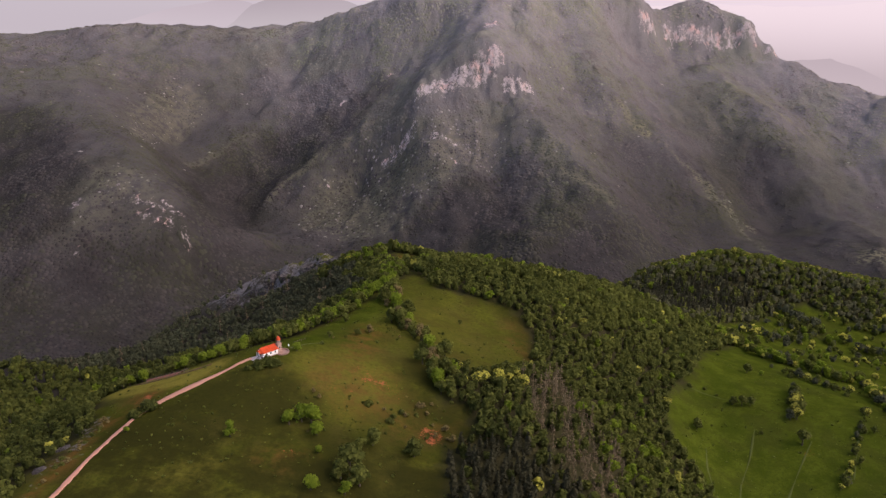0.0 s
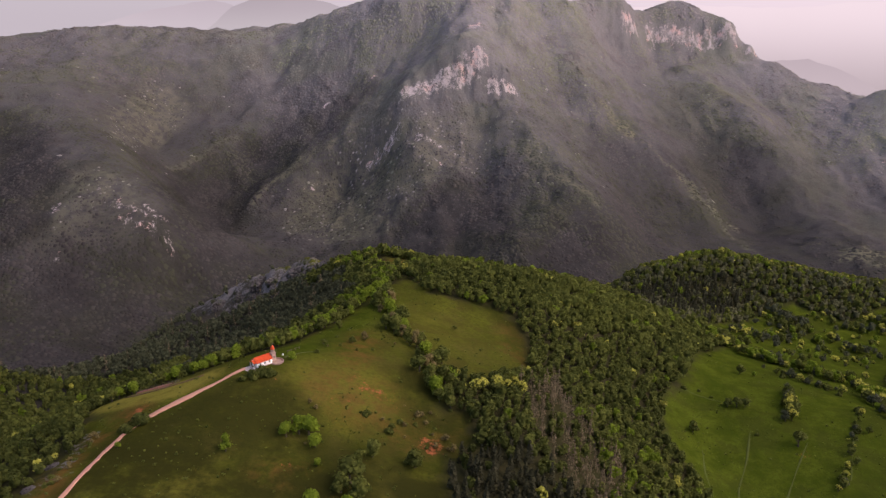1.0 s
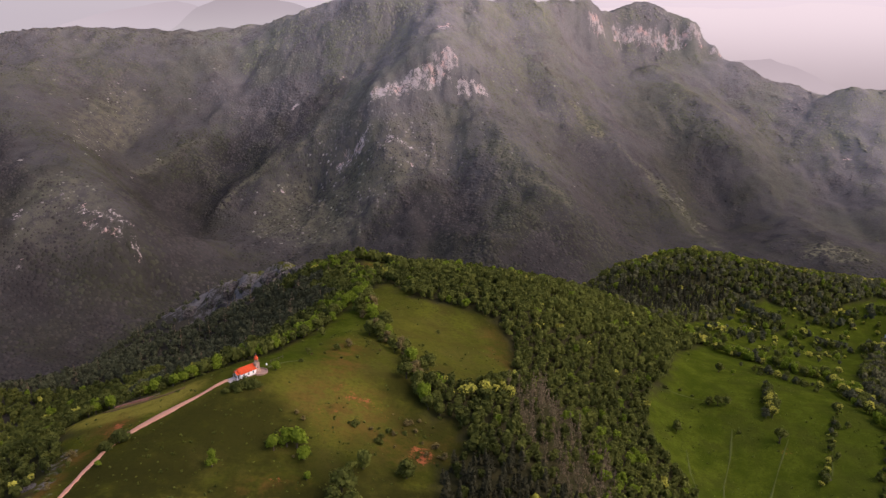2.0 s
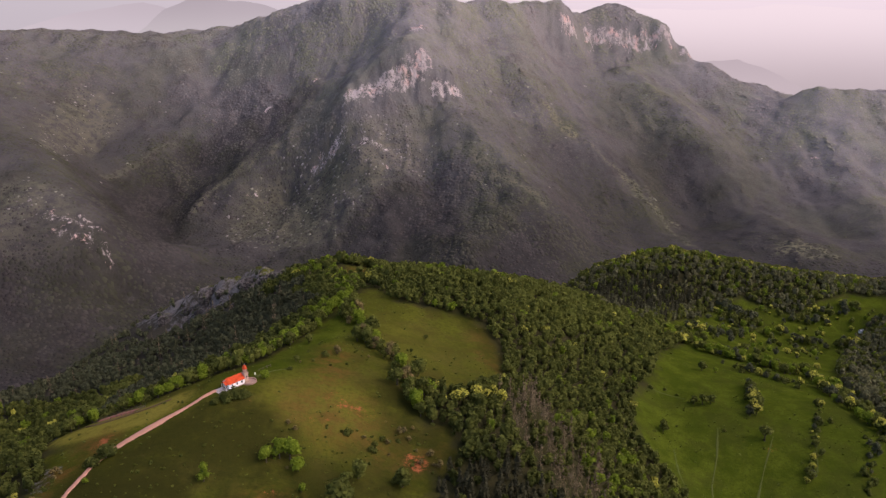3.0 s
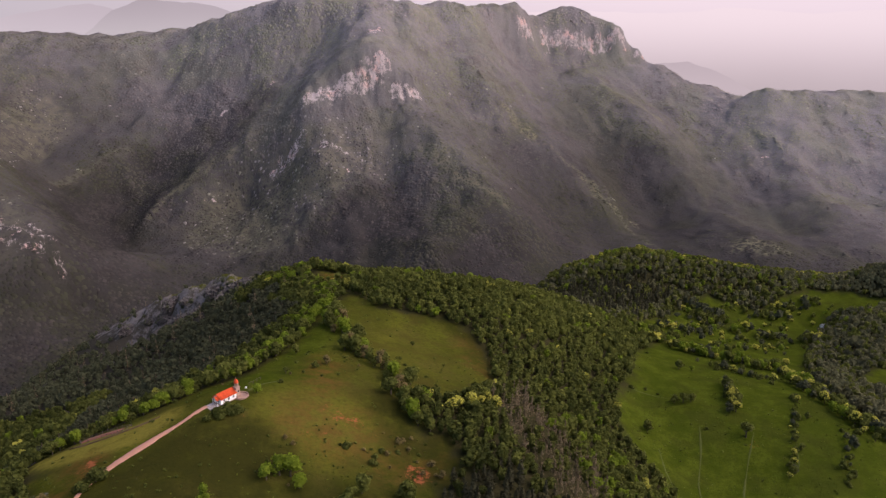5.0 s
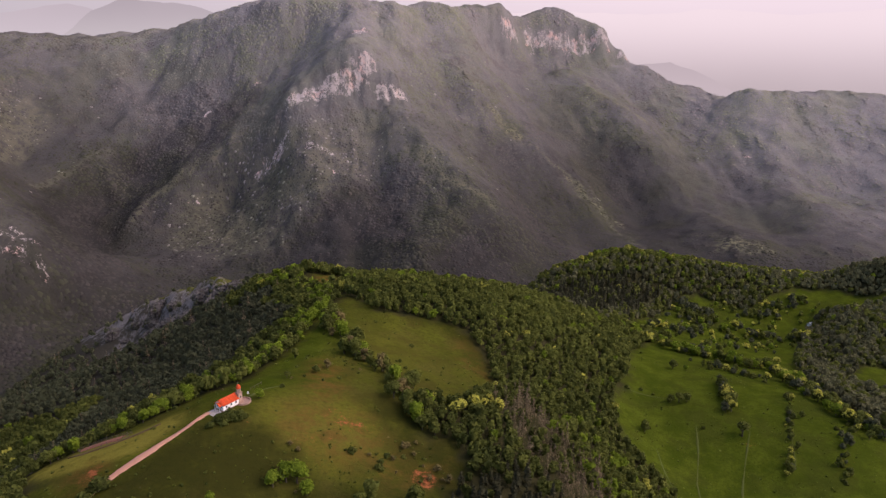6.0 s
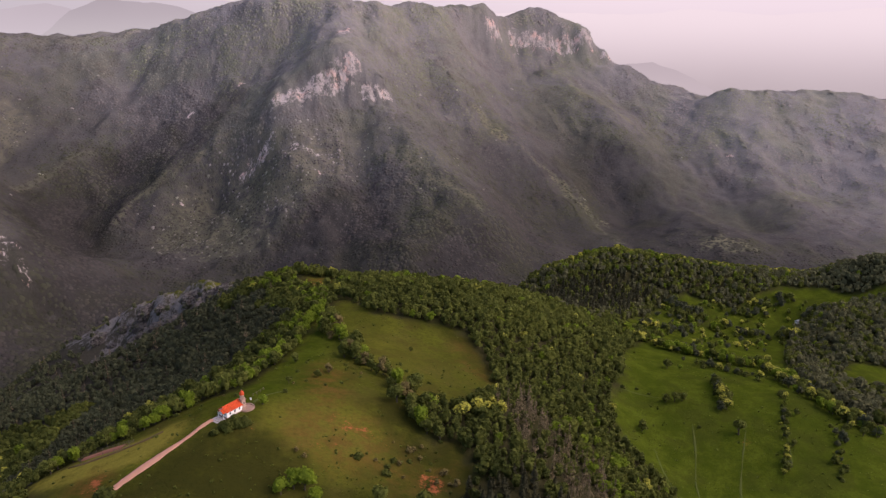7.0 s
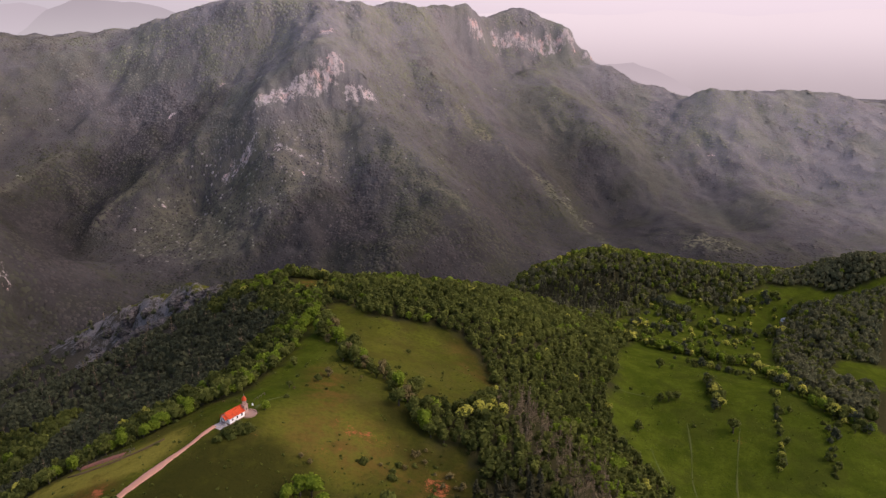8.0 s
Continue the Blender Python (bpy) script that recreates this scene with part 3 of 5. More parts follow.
def build_ground():
    gx, gy = np.meshgrid(XS, YS)
    gz = height(gx, gy)
    nx, ny = len(XS), len(YS)
    i = np.arange(nx * ny).reshape(ny, nx)
    quads = np.stack([i[:-1, :-1], i[:-1, 1:], i[1:, 1:], i[1:, :-1]], -1).reshape(-1, 4)
    me = arrays_mesh("ground", np.stack([gx, gy, gz], -1).reshape(-1, 3), quads)
    jx, jy = gx + 6 * value_noise(gx / 9, gy / 9, 21), gy + 6 * value_noise(gx / 9, gy / 9, 22)
    far = np.maximum(smooth(850, 1000, gy - 0.15 * np.abs(gx)), smooth(-330, -420, gx) * smooth(480, 600, gy))
    wood = sum(in_wood(gx + 14 * value_noise(gx / 5, gy / 5, 80 + k), gy + 14 * value_noise(gx / 5, gy / 5, 90 + k)).astype(float) for k in range(4)) / 4
    paint(me, "brush", (smooth(60, 100, -gx - 0.1 * (gy - 500)) * smooth(300, 380, gy) * (1 - far)).ravel())
    paint(me, "wood", (wood * (1 - far)).ravel())
    lush = np.maximum(smooth(60, 140, gx), 0.9 * smooth(20, 4, near_line(jx, jy, [(-70, 284), (-54, 305), (-44, 340), (-32, 376)])))
    coarse = [(-82, 259), (-66, 262), (-51, 245), (-42, 222), (-45, 185), (-112, 165), (-111, 215), (-103, 238)]
    deep = 0.9 * sum(inside(jx + 16 * value_noise(gx / 6, gy / 6, 100 + k), jy + 16 * value_noise(gx / 6, gy / 6, 110 + k), coarse).astype(float) for k in range(6)) / 6
    # shade along the wood's edges, painted into the grass
    deep = np.maximum(deep, 0.8 * smooth(24, 4, near_line(jx, jy, [(10, 222), (2, 250), (-6, 275)])))
    deep = np.maximum(deep, 0.7 * smooth(16, 3, near_line(jx, jy, [(50, 345), (48, 375), (36, 393)])))
    # near pasture darkened in its grass colour, as under cloud shade
    deep = np.maximum(deep, 1.0 * smooth(244, 208, jy) * smooth(-122, -112, jx) * smooth(20, 0, jx))
    paint(me, "deep", deep.ravel())
    rust = np.maximum(0.8 * blob(jx, jy, -52, 206, 18, 12), 0.6 * blob(gx, gy, 0, 244, 16, 14))
    rust = np.maximum(np.maximum(rust, 0.6 * blob(gx, gy, -36, 258, 30, 30)), 0.5 * blob(gx, gy, -15, 245, 22, 22))
    rust = np.maximum(rust, np.maximum(0.6 * blob(gx, gy, 42, 355, 16, 40), 0.9 * blob(gx, gy, -26, 520, 22, 40)))
    rust = np.maximum(rust, np.maximum(0.9 * smooth(7, 2, near_line(jx, jy, [(-121, 160), (-121, 200), (-121, 226)])), 0.7 * blob(gx, gy, -38, 300, 14, 40)))
    rust = np.maximum(rust, np.maximum(0.7 * blob(gx, gy, -38, 300, 14, 40), 0.8 * blob(gx, gy, -116, 240, 10, 16)))
    paint(me, "rust", rust.ravel())
    paint(me, "lush", (lush * (1 - far)).ravel())
    paint(me, "dry", np.clip(1.2 * smooth(12, 3, near_line(jx, jy, [(-131, 258), (-118, 255), (-108, 256), (-97, 263)])) + 0.3 * blob(gx, gy, -115, 258, 26, 16) + 0.3 * blob(gx, gy, -40, 262, 34, 30) + 0.15 * blob(gx, gy, -5, 345, 40, 60) + 0.45 * smooth(7, 2, near_line(jx, jy, [(-92, 186), (-84, 192), (-78, 199)])), 0, 1).ravel())
    earth = 1.0 * blob(gx, gy, -5, 240, 7, 10) + 0.48 * blob(gx, gy, -43, 252, 15, 10) + 0.5 * blob(gx, gy, -35, 268, 11, 9) + 0.5 * blob(gx, gy, -24, 262, 14, 10) + 0.8 * blob(gx, gy, -53, 211, 5, 4) \
        + 0.85 * blob(gx, gy, -114, 241, 6, 9) + 0.55 * blob(gx, gy, -25, 520, 25, 40) + 0.6 * blob(gx, gy, 205, 345, 6, 6) + 0.6 * blob(gx, gy, 246, 318, 8, 8)
    paint(me, "earth", earth.ravel())
    paint(me, "scrub", far.ravel())
    sward = np.zeros(gx.shape)
    for k, (line, reach, much) in enumerate((([(462, 1925), (490, 1898), (525, 1856)], 22, 1.0), ([(525, 1856), (593, 1799), (640, 1766)], 12, 0.45), ([(640, 1766), (690, 1715), (745, 1659)], 20, 0.6),
                              ([(202, 1676), (265, 1550), (352, 1477)], 18, 0.5), ([(842, 2179), (919, 2097), (988, 2050)], 26, 0.6), ([(727, 1479), (716, 1640), (700, 1765)], 12, 0.35),
                              ([(-663, 1793), (-598, 1870), (-560, 1915), (-527, 1953)], 20, 0.28), ([(951, 1437), (973, 1361)], 14, 0.7), ([(-438, 1720), (-400, 1780), (-313, 1830), (-180, 1860)], 16, 0.5))):
        sward = np.maximum(sward, much * smooth(reach, reach * 0.25, near_line(jx + 16 * value_noise(gx / 24, gy / 24, 130 + k), jy + 16 * value_noise(gx / 24, gy / 24, 150 + k), line)))
    sward = np.maximum(sward, 0.8 * drift(gx, gy, [[(879, 1452), (948, 1456), (969, 1376), (915, 1360), (865, 1406)]], 14, 320))
    sward = np.maximum(sward, 0.35 * open_scrub(gx, gy))
    paint(me, "sward", np.clip(sward, 0, 1).ravel())
    paint(me, "shaded_thicket", shaded_thicket(gx, gy).ravel())
    crag = smooth(55, 15, near_line(gx, gy, [p[:2] for p in LINES["rock_spur"][1:]]))
    rock = 0.6 * np.maximum(crag, smooth(48, 18, near_line(gx, gy, [(-128, 672), (-160, 728), (-196, 775), (-232, 805)])))
    for pts, reach in CLIFFS:
        rock = np.maximum(rock, (0.62 if pts[0][1] > 1815 else 0.5 if pts[0][1] > 1400 else 0.43) * smooth(reach * 1.2, reach * 0.2, near_line(jx, jy, pts)))
    gorge = smooth(60, 110, -gx - 0.1 * (gy - 500)) * smooth(470, 560, gy) * (1 - far)
    rock = np.maximum(rock, 0.22 * gorge)
    rock = np.maximum(rock, 0.42 * smooth(8, 2, near_line(jx, jy, [(-124, 170), (-125, 205), (-127, 232)])))
    paint(me, "rock", rock.ravel())
    paint(me, "grey", (1 - far).ravel())
    me.materials.append(M_GROUND)
    me.polygons.foreach_set("use_smooth", np.ones(len(me.polygons), bool))
    return tagged(new("ground", me), "grassy hills and scrub-covered rocky mountain slopes", "ground", kind="structure")


build_ground()


# ---- trees ----
ICO = bmesh.new()
bmesh.ops.create_icosphere(ICO, subdivisions=1, radius=1.0)
ICO_V = np.array([v.co[:] for v in ICO.verts])
ICO_F = np.array([[v.index for v in f.verts] for f in ICO.faces])
ICO.free()


def tuft_quads(rng, centres, normals, size, spread=0.6, droop=0.0):
    """Leaf tufts: small quads near the places, facing roughly along the normals."""
    n = len(centres)
    w = normals + rng.normal(0, spread, (n, 3))
    w /= np.linalg.norm(w, axis=1)[:, None]
    u = np.cross(w, rng.normal(0, 1, (n, 3)))
    u /= np.linalg.norm(u, axis=1)[:, None]
    v = np.cross(w, u)
    s = (size * rng.uniform(0.6, 1.3, n))[:, None]
    a, b = u * s * 0.5, v * s * rng.uniform(0.35, 0.6, (n, 1))
    bend = w * s * rng.uniform(-0.25, 0.15, (n, 1))
    q = np.stack([centres - a - b + bend, centres + a - b * 0.6, centres + a * 0.8 + b + bend, centres - a * 0.7 + b], 1)
    q[:, :, 2] -= droop * s
    return q.reshape(-1, 3), np.arange(n * 4).reshape(n, 4)


def broad_crown(seed, tufts, size, squat=1.0, lobed=7, hearts=True):
    """A crown about 2 wide and 2.1 high, its foot at 0: lobes of leaf tufts round hearts darkened as inner shade."""
    rng = np.random.default_rng(seed)
    lobes = []
    for k in range(lobed):
        a, r = rng.uniform(0, 6.28), rng.uniform(0.1, 0.55)
        lobes.append((r * math.cos(a), r * math.sin(a), rng.uniform(0.55, 1.45) * squat, rng.uniform(0.38, 0.58)))
    lobes.append((0.05, 0.0, 1.5 * squat, 0.45))
    verts, tris, quads, tint = [], [], [], []
    n = 0
    for x, y, z, r in lobes if hearts else [(0.0, 0.0, 0.95 * squat, 0.78)]:
        v = ICO_V * rng.uniform(0.68, 0.86, (12, 1)) * r * np.array([1, 1, 0.9]) + (x, y, z)
        verts.append(v)
        tris.append(ICO_F + n)
        tint.append(np.full(12, 0.42))
        n += 12
    each = tufts // len(lobes)
    for x, y, z, r in lobes:
        d = rng.normal(0, 1, (each, 3))
        d[:, 2] = np.abs(d[:, 2]) * 0.9 - 0.35 * rng.random(each)
        d /= np.linalg.norm(d, axis=1)[:, None]
        c = d * r * rng.uniform(0.82, 1.12, (each, 1)) * np.array([1, 1, 0.92]) + (x, y, z)
        v, f = tuft_quads(rng, c, d + np.array([0, 0, 0.35]), size)
        verts.append(v)
        quads.append(f + n)
        # tops and upward tufts lighter: light from above painted into the tint
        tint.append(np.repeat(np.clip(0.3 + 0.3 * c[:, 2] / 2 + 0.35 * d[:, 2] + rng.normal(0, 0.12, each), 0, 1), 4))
        n += len(v)
    return np.concatenate(verts), np.concatenate(tris), np.concatenate(quads), np.concatenate(tint)


def fir_crown(seed, tufts, size, thin=0.0):
    """A narrow conifer 1 wide at the foot and 2.6 high: tiers of hanging boughs round a stem."""
    rng = np.random.default_rng(seed)
    stem = np.array([[math.cos(a) * r, math.sin(a) * r, z] for z, r in ((0, 0.045), (2.5, 0.008)) for a in (0, 2.1, 4.2)])
    tris = np.array([[0, 1, 4], [0, 4, 3], [1, 2, 5], [1, 5, 4], [2, 0, 3], [2, 3, 5]])
    h = rng.uniform(0.02, 1, tufts) ** 1.35
    a = rng.uniform(0, 6.28, tufts)
    r = (1 - h) ** 0.8 * 0.55 * rng.uniform(0.35, 1.0, tufts) + 0.03
    c = np.stack([r * np.cos(a), r * np.sin(a), 0.25 + 2.35 * h - 0.15 * r], 1)
    d = np.stack([np.cos(a), np.sin(a), np.full(tufts, 0.8)], 1)
    v, f = tuft_quads(rng, c, d, size * (1 - 0.3 * thin), 0.5, 0.15)
    # boughs lighter towards tip and rim, crown shading put into the tint
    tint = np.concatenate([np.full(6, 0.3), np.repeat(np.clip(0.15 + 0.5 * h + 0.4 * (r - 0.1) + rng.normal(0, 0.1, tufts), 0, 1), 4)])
    return np.concatenate([stem, v]), tris, f + 6, tint


def turned(verts, scales, angles, places, tilt=None):
    """A template's corners at many places: an array of places x corners x 3."""
    c, s = np.cos(angles)[:, None], np.sin(angles)[:, None]
    x, y, z = verts[:, 0][None], verts[:, 1][None], verts[:, 2][None]
    u, v, w = (x * c - y * s) * scales[:, :1], (x * s + y * c) * scales[:, :1], z * scales[:, 1:]
    if tilt is not None:
        w = w + u * tilt[:, :1] + v * tilt[:, 1:]
    return np.stack([u, v, w], -1) + places[:, None]


def grove(name, templates, places, scales, tints, blooms, material, label, category, seed=3, tilt=None):
    """Trees too many to count, as one mesh."""
    rng = np.random.default_rng(seed)
    pick = rng.integers(0, len(templates), len(places))
    angle = rng.uniform(0, 6.28, len(places))
    vs, ts, qs, ti, bl, n = [], [], [], [], [], 0
    for k, (v, t, q, c) in enumerate(templates):
        w = np.nonzero(pick == k)[0]
        if not len(w):
            continue
        vs.append(turned(v, scales[w], angle[w], places[w], None if tilt is None else tilt[w]).reshape(-1, 3))
        off = (n + np.arange(len(w)) * len(v))[:, None, None]
        ts.append((t[None] + off).reshape(-1, 3))
        if len(q):
            qs.append((q[None] + off).reshape(-1, 4))
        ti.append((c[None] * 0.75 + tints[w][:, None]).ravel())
        bl.append((blooms[w][:, None] * (c > 0.55)[None]).ravel())
        n += len(w) * len(v)
    me = arrays_mesh(name, np.concatenate(vs), np.concatenate(ts), *([np.concatenate(qs)] if qs else []))
    paint(me, "tint", np.clip(np.concatenate(ti), 0, 1))
    paint(me, "bloom", np.concatenate(bl))
    me.materials.append(material)
    return tagged(new(name, me), label, category, kind="stuff")


def scatter(x0, x1, y0, y1, gap, rng):
    """Uneven places about gap apart."""
    x, y = np.meshgrid(np.arange(x0, x1, gap), np.arange(y0, y1, gap))
    x[1::2] += gap / 2
    return (x + rng.uniform(-0.42, 0.42, x.shape) * gap).ravel(), (y + rng.uniform(-0.42, 0.42, y.shape) * gap).ravel()


BROAD = [broad_crown(k, 84, 0.37, lobed=4, hearts=False) for k in range(8)]
BROAD_FAR = [broad_crown(40 + k, 36, 0.52, lobed=3, hearts=False) for k in range(6)]
FIRS = [fir_crown(20 + k, 130, 0.24) for k in range(4)]
SNAGS = [fir_crown(30 + k, 80, 0.17, 1.0) for k in range(3)]


def woods():
    rng = np.random.default_rng(11)
    x, y = scatter(-460, 740, 150, 880, 4.5, rng)
    far = np.hypot(x, y) > 450
    keep = in_wood(x, y) & (~far | (rng.random(len(x)) < 0.8))
    keep &= ~((x < -60) & (height(x, y) < 70)) & (x > -0.72 * y - 45) & (x < 1.05 * y - 60)
    crag = near_line(x, y, [p[:2] for p in LINES["rock_spur"][1:]])
    face = near_line(x, y, [(-128, 672), (-160, 728), (-196, 775), (-232, 805)])
    keep &= (np.minimum(crag, face - 6) > 42) | (rng.random(len(x)) < 0.16)
    crest = near_line(x, y, [q[:2] for q in LINES["hill_crest"]])
    bleak = (x < -40) & (y > 330 + 60 * value_noise(x / 60, y / 60, 51)) & (crest > 48 + 30 * value_noise(x / 35, y / 35, 52))
    bleak &= ~((x < -185) & (y < 500))
    keep &= ~bleak | (rng.random(len(x)) < np.where(y > 560, 0.45, 0.95))
    x, y, bleak = x[keep], y[keep], bleak[keep]
    z = height(x, y)
    p = np.stack([x, y, z - 0.4], 1)
    snag = inside(x, y, [(33, 300), (57, 326), (62, 300), (74, 292), (80, 271), (70, 232), (48, 226), (40, 251), (36, 276)]) & (rng.random(len(x)) < 0.62)
    fir = inside(x, y, [(-4, 180), (-2, 224), (14, 238), (34, 244), (48, 236), (58, 224), (70, 190), (60, 170)]) & (rng.random(len(x)) < 0.85)
    fir |= inside(x, y, [(165, 650), (190, 580), (260, 604), (300, 668), (345, 705), (325, 728), (210, 705)]) & (rng.random(len(x)) < 0.6)
    snag |= bleak & (rng.random(len(x)) < 0.05)
    broad = ~snag & ~fir
    wide = rng.triangular(1.7, 2.4, 4.0, len(x)) * np.where(far[keep], 1.2, 1.0) * np.where(bleak, 0.9, 1.0)
    patch = fbm(x, y, 60, 3, 31)
    # the last term paints the sunlit look of the east ridge's crest
    tint = rng.normal(-0.04, 0.17, len(x)) + 0.45 * patch + 0.4 * smooth(735, 775, y)
    # bleak wood slightly darker; distance haze painted as paler leaves towards the east
    tint += np.where(bleak, -0.05, 0.0) + 0.2 * smooth(380, 480, x)
    bloom = (rng.random(len(x)) < 0.012 + 0.2 * smooth(740, 765, y)) * rng.uniform(0.4, 1, len(x))
    west = smooth(-95, -125, x) * smooth(330, 280, y)
    tint -= 0.2 * west
    tint += 0.2 * smooth(34, 10, crest[keep]) * (x < -30) * (y > 262)
    wide *= 1 - 0.2 * smooth(-95, -125, x) * smooth(430, 380, y)
    away = np.hypot(x, y) > 450
    # far trees lightened again, haze put into the leaf tint
    tint += np.where(away, 0.1, 0.0) + 0.22 * smooth(400, 560, x)
    # light on the crest of the wood spur, painted into the leaf tint
    tint += 0.3 * smooth(85, 8, near_line(x, y, [q[:2] for q in LINES["wood_spur"]]))
    ridge = np.minimum(near_line(x, y, [q[:2] for q in LINES["east_ridge"][1:]]), near_line(x, y, [(610, 700), (680, 705)]))
    lit = smooth(48, 20, crest[keep]) * (x < -30) * (y < 560) * (y > 262)
    fresh = (rng.random(len(x)) < 0.035 + 0.25 * lit + 0.2 * inside(x, y, [(71, 284), (106, 331), (112, 298), (122, 284), (100, 230), (68, 236)])) | ((ridge < 14) & (rng.random(len(x)) < 0.15))
    tint -= np.where(fresh & (ridge > 20), 0.15, 0.0)
    # the haze-lightened leaves take over towards the far east
    bleak |= (inside(x, y, LOW_WOOD) & (rng.random(len(x)) < 0.7)) | (inside(x, y, EAST_WOOD) & (y < 760) & (rng.random(len(x)) < 0.45 + 0.5 * smooth(500, 600, x)))
    for name, mask, tem, mat, tall, lab in (
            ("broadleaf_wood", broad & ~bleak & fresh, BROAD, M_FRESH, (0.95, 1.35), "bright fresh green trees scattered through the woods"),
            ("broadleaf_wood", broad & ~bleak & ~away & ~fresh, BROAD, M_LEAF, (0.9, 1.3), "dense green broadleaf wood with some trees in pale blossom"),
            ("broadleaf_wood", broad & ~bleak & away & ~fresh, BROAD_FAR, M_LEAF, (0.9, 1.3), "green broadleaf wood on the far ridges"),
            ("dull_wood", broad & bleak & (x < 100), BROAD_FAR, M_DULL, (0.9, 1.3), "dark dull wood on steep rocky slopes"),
            ("grey_green_wood", broad & bleak & (x >= 100), BROAD_FAR, M_HAZED, (0.9, 1.3), "dull grey-green trees of the east woods, with distance haze painted in"),
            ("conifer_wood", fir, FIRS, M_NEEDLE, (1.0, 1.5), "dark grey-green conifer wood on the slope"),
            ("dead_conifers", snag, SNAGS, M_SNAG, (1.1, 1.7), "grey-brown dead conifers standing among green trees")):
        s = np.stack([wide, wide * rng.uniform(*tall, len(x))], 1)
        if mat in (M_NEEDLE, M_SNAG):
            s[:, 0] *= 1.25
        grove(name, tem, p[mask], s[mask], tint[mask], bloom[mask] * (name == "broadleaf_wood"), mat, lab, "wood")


def far_woods():
    """Scrub and low trees over the mountain, as small clumps."""
    rng = np.random.default_rng(5)
    x, y = scatter(-1500, 2150, 900, 2460, 6.9, rng)
    e = 6.0
    z = height(x, y)
    lean = np.stack([(height(x + e, y) - z) / e, (height(x, y + e) - z) / e], 1)
    steep = np.hypot(*lean.T)
    thick = fbm(x, y, 170, 4, 41) + 0.5 * fbm(x, y, 40, 3, 42)
    keep = (rng.random(len(x)) < np.clip(0.85 + 1.0 * thick, 0.5, 0.98)) & (steep < 2.4) & (x > -0.72 * y - 60) & (x < 1.03 * y - 60) & (z > -20)
    for pts, reach in CLIFFS:
        keep &= (near_line(x, y, pts) > reach) | (rng.random(len(x)) < 0.2)
    x, y, z, thick, lean = x[keep], y[keep], z[keep], thick[keep], 0.6 * lean[keep]
    lump = []
    for k in range(8):
        r = np.random.default_rng(60 + k)
        a = np.arange(4) * 1.571 + r.uniform(-0.3, 0.3, 4)
        foot = np.stack([np.cos(a), np.sin(a), np.full(4, -0.4)], 1) * r.uniform(0.85, 1.2, (4, 1))
        crown = np.stack([0.72 * np.cos(a + 0.6), 0.72 * np.sin(a + 0.6), r.uniform(0.35, 0.75, 4)], 1) * r.uniform(0.75, 1.1, (4, 1))
        side = [f for m in range(4) for f in ((m, (m + 1) % 4, 4 + m), ((m + 1) % 4, 4 + (m + 1) % 4, 4 + m), (4 + m, 4 + (m + 1) % 4, 8))]
        lump.append((np.concatenate([foot, crown, [(0.0, 0.0, r.uniform(0.75, 1.05))]]), np.array(side), np.zeros((0, 4), int), np.full(9, 0.56)))
    s = rng.triangular(2.8, 4.8, 8.0, len(x)) * (0.9 + 0.35 * np.clip(thick, -0.5, 0.6))
    close, stony = shaded_thicket(x, y), open_scrub(x, y)
    s *= 1 - 0.4 * stony
    s = np.stack([s, s * rng.uniform(0.14, 0.34, len(x)) * (1 + 0.8 * stony + 0.9 * smooth(1500, 1250, y)) * (1 - 0.5 * smooth(250, 700, x))], 1)
    patch = fbm(x, y, 70, 4, 46)
    # clumps darker in hollows and gorge, partly shade put into the tint
    tint = rng.normal(0.0, 1.0, len(x)) * (0.05 + 0.14 * stony + 0.06 * smooth(1500, 1250, y) - 0.02 * smooth(250, 700, x)) + 0.18 * fbm(x, y, 220, 3, 45) + 0.2 * patch - 0.26 * close - 0.17 * smooth(1450, 1200, y)
    bloom = (rng.random(len(x)) < 0.006 + 0.2 * stony) * rng.uniform(0.1, 0.5, len(x)) * (close < 0.3)
    spur = np.full(len(x), 1e9)
    for name in ("east_spur", "mid_spur", "far_spur", "right_spur", "outer_spur", "low_spur", "back_edge", "west_mass"):
        spur = np.minimum(spur, near_line(x, y, [q[:2] for q in LINES[name]]))
    green = fbm(x, y, 140, 4, 47) + 0.35 * smooth(90, 20, spur) + rng.normal(0, 0.12, len(x)) > 0.12
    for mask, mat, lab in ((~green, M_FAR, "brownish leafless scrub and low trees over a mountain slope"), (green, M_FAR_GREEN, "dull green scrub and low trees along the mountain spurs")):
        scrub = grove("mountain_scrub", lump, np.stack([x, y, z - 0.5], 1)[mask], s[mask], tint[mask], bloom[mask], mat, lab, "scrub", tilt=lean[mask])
        scrub.data.polygons.foreach_set("use_smooth", np.ones(len(scrub.data.polygons), bool))


woods()
far_woods()


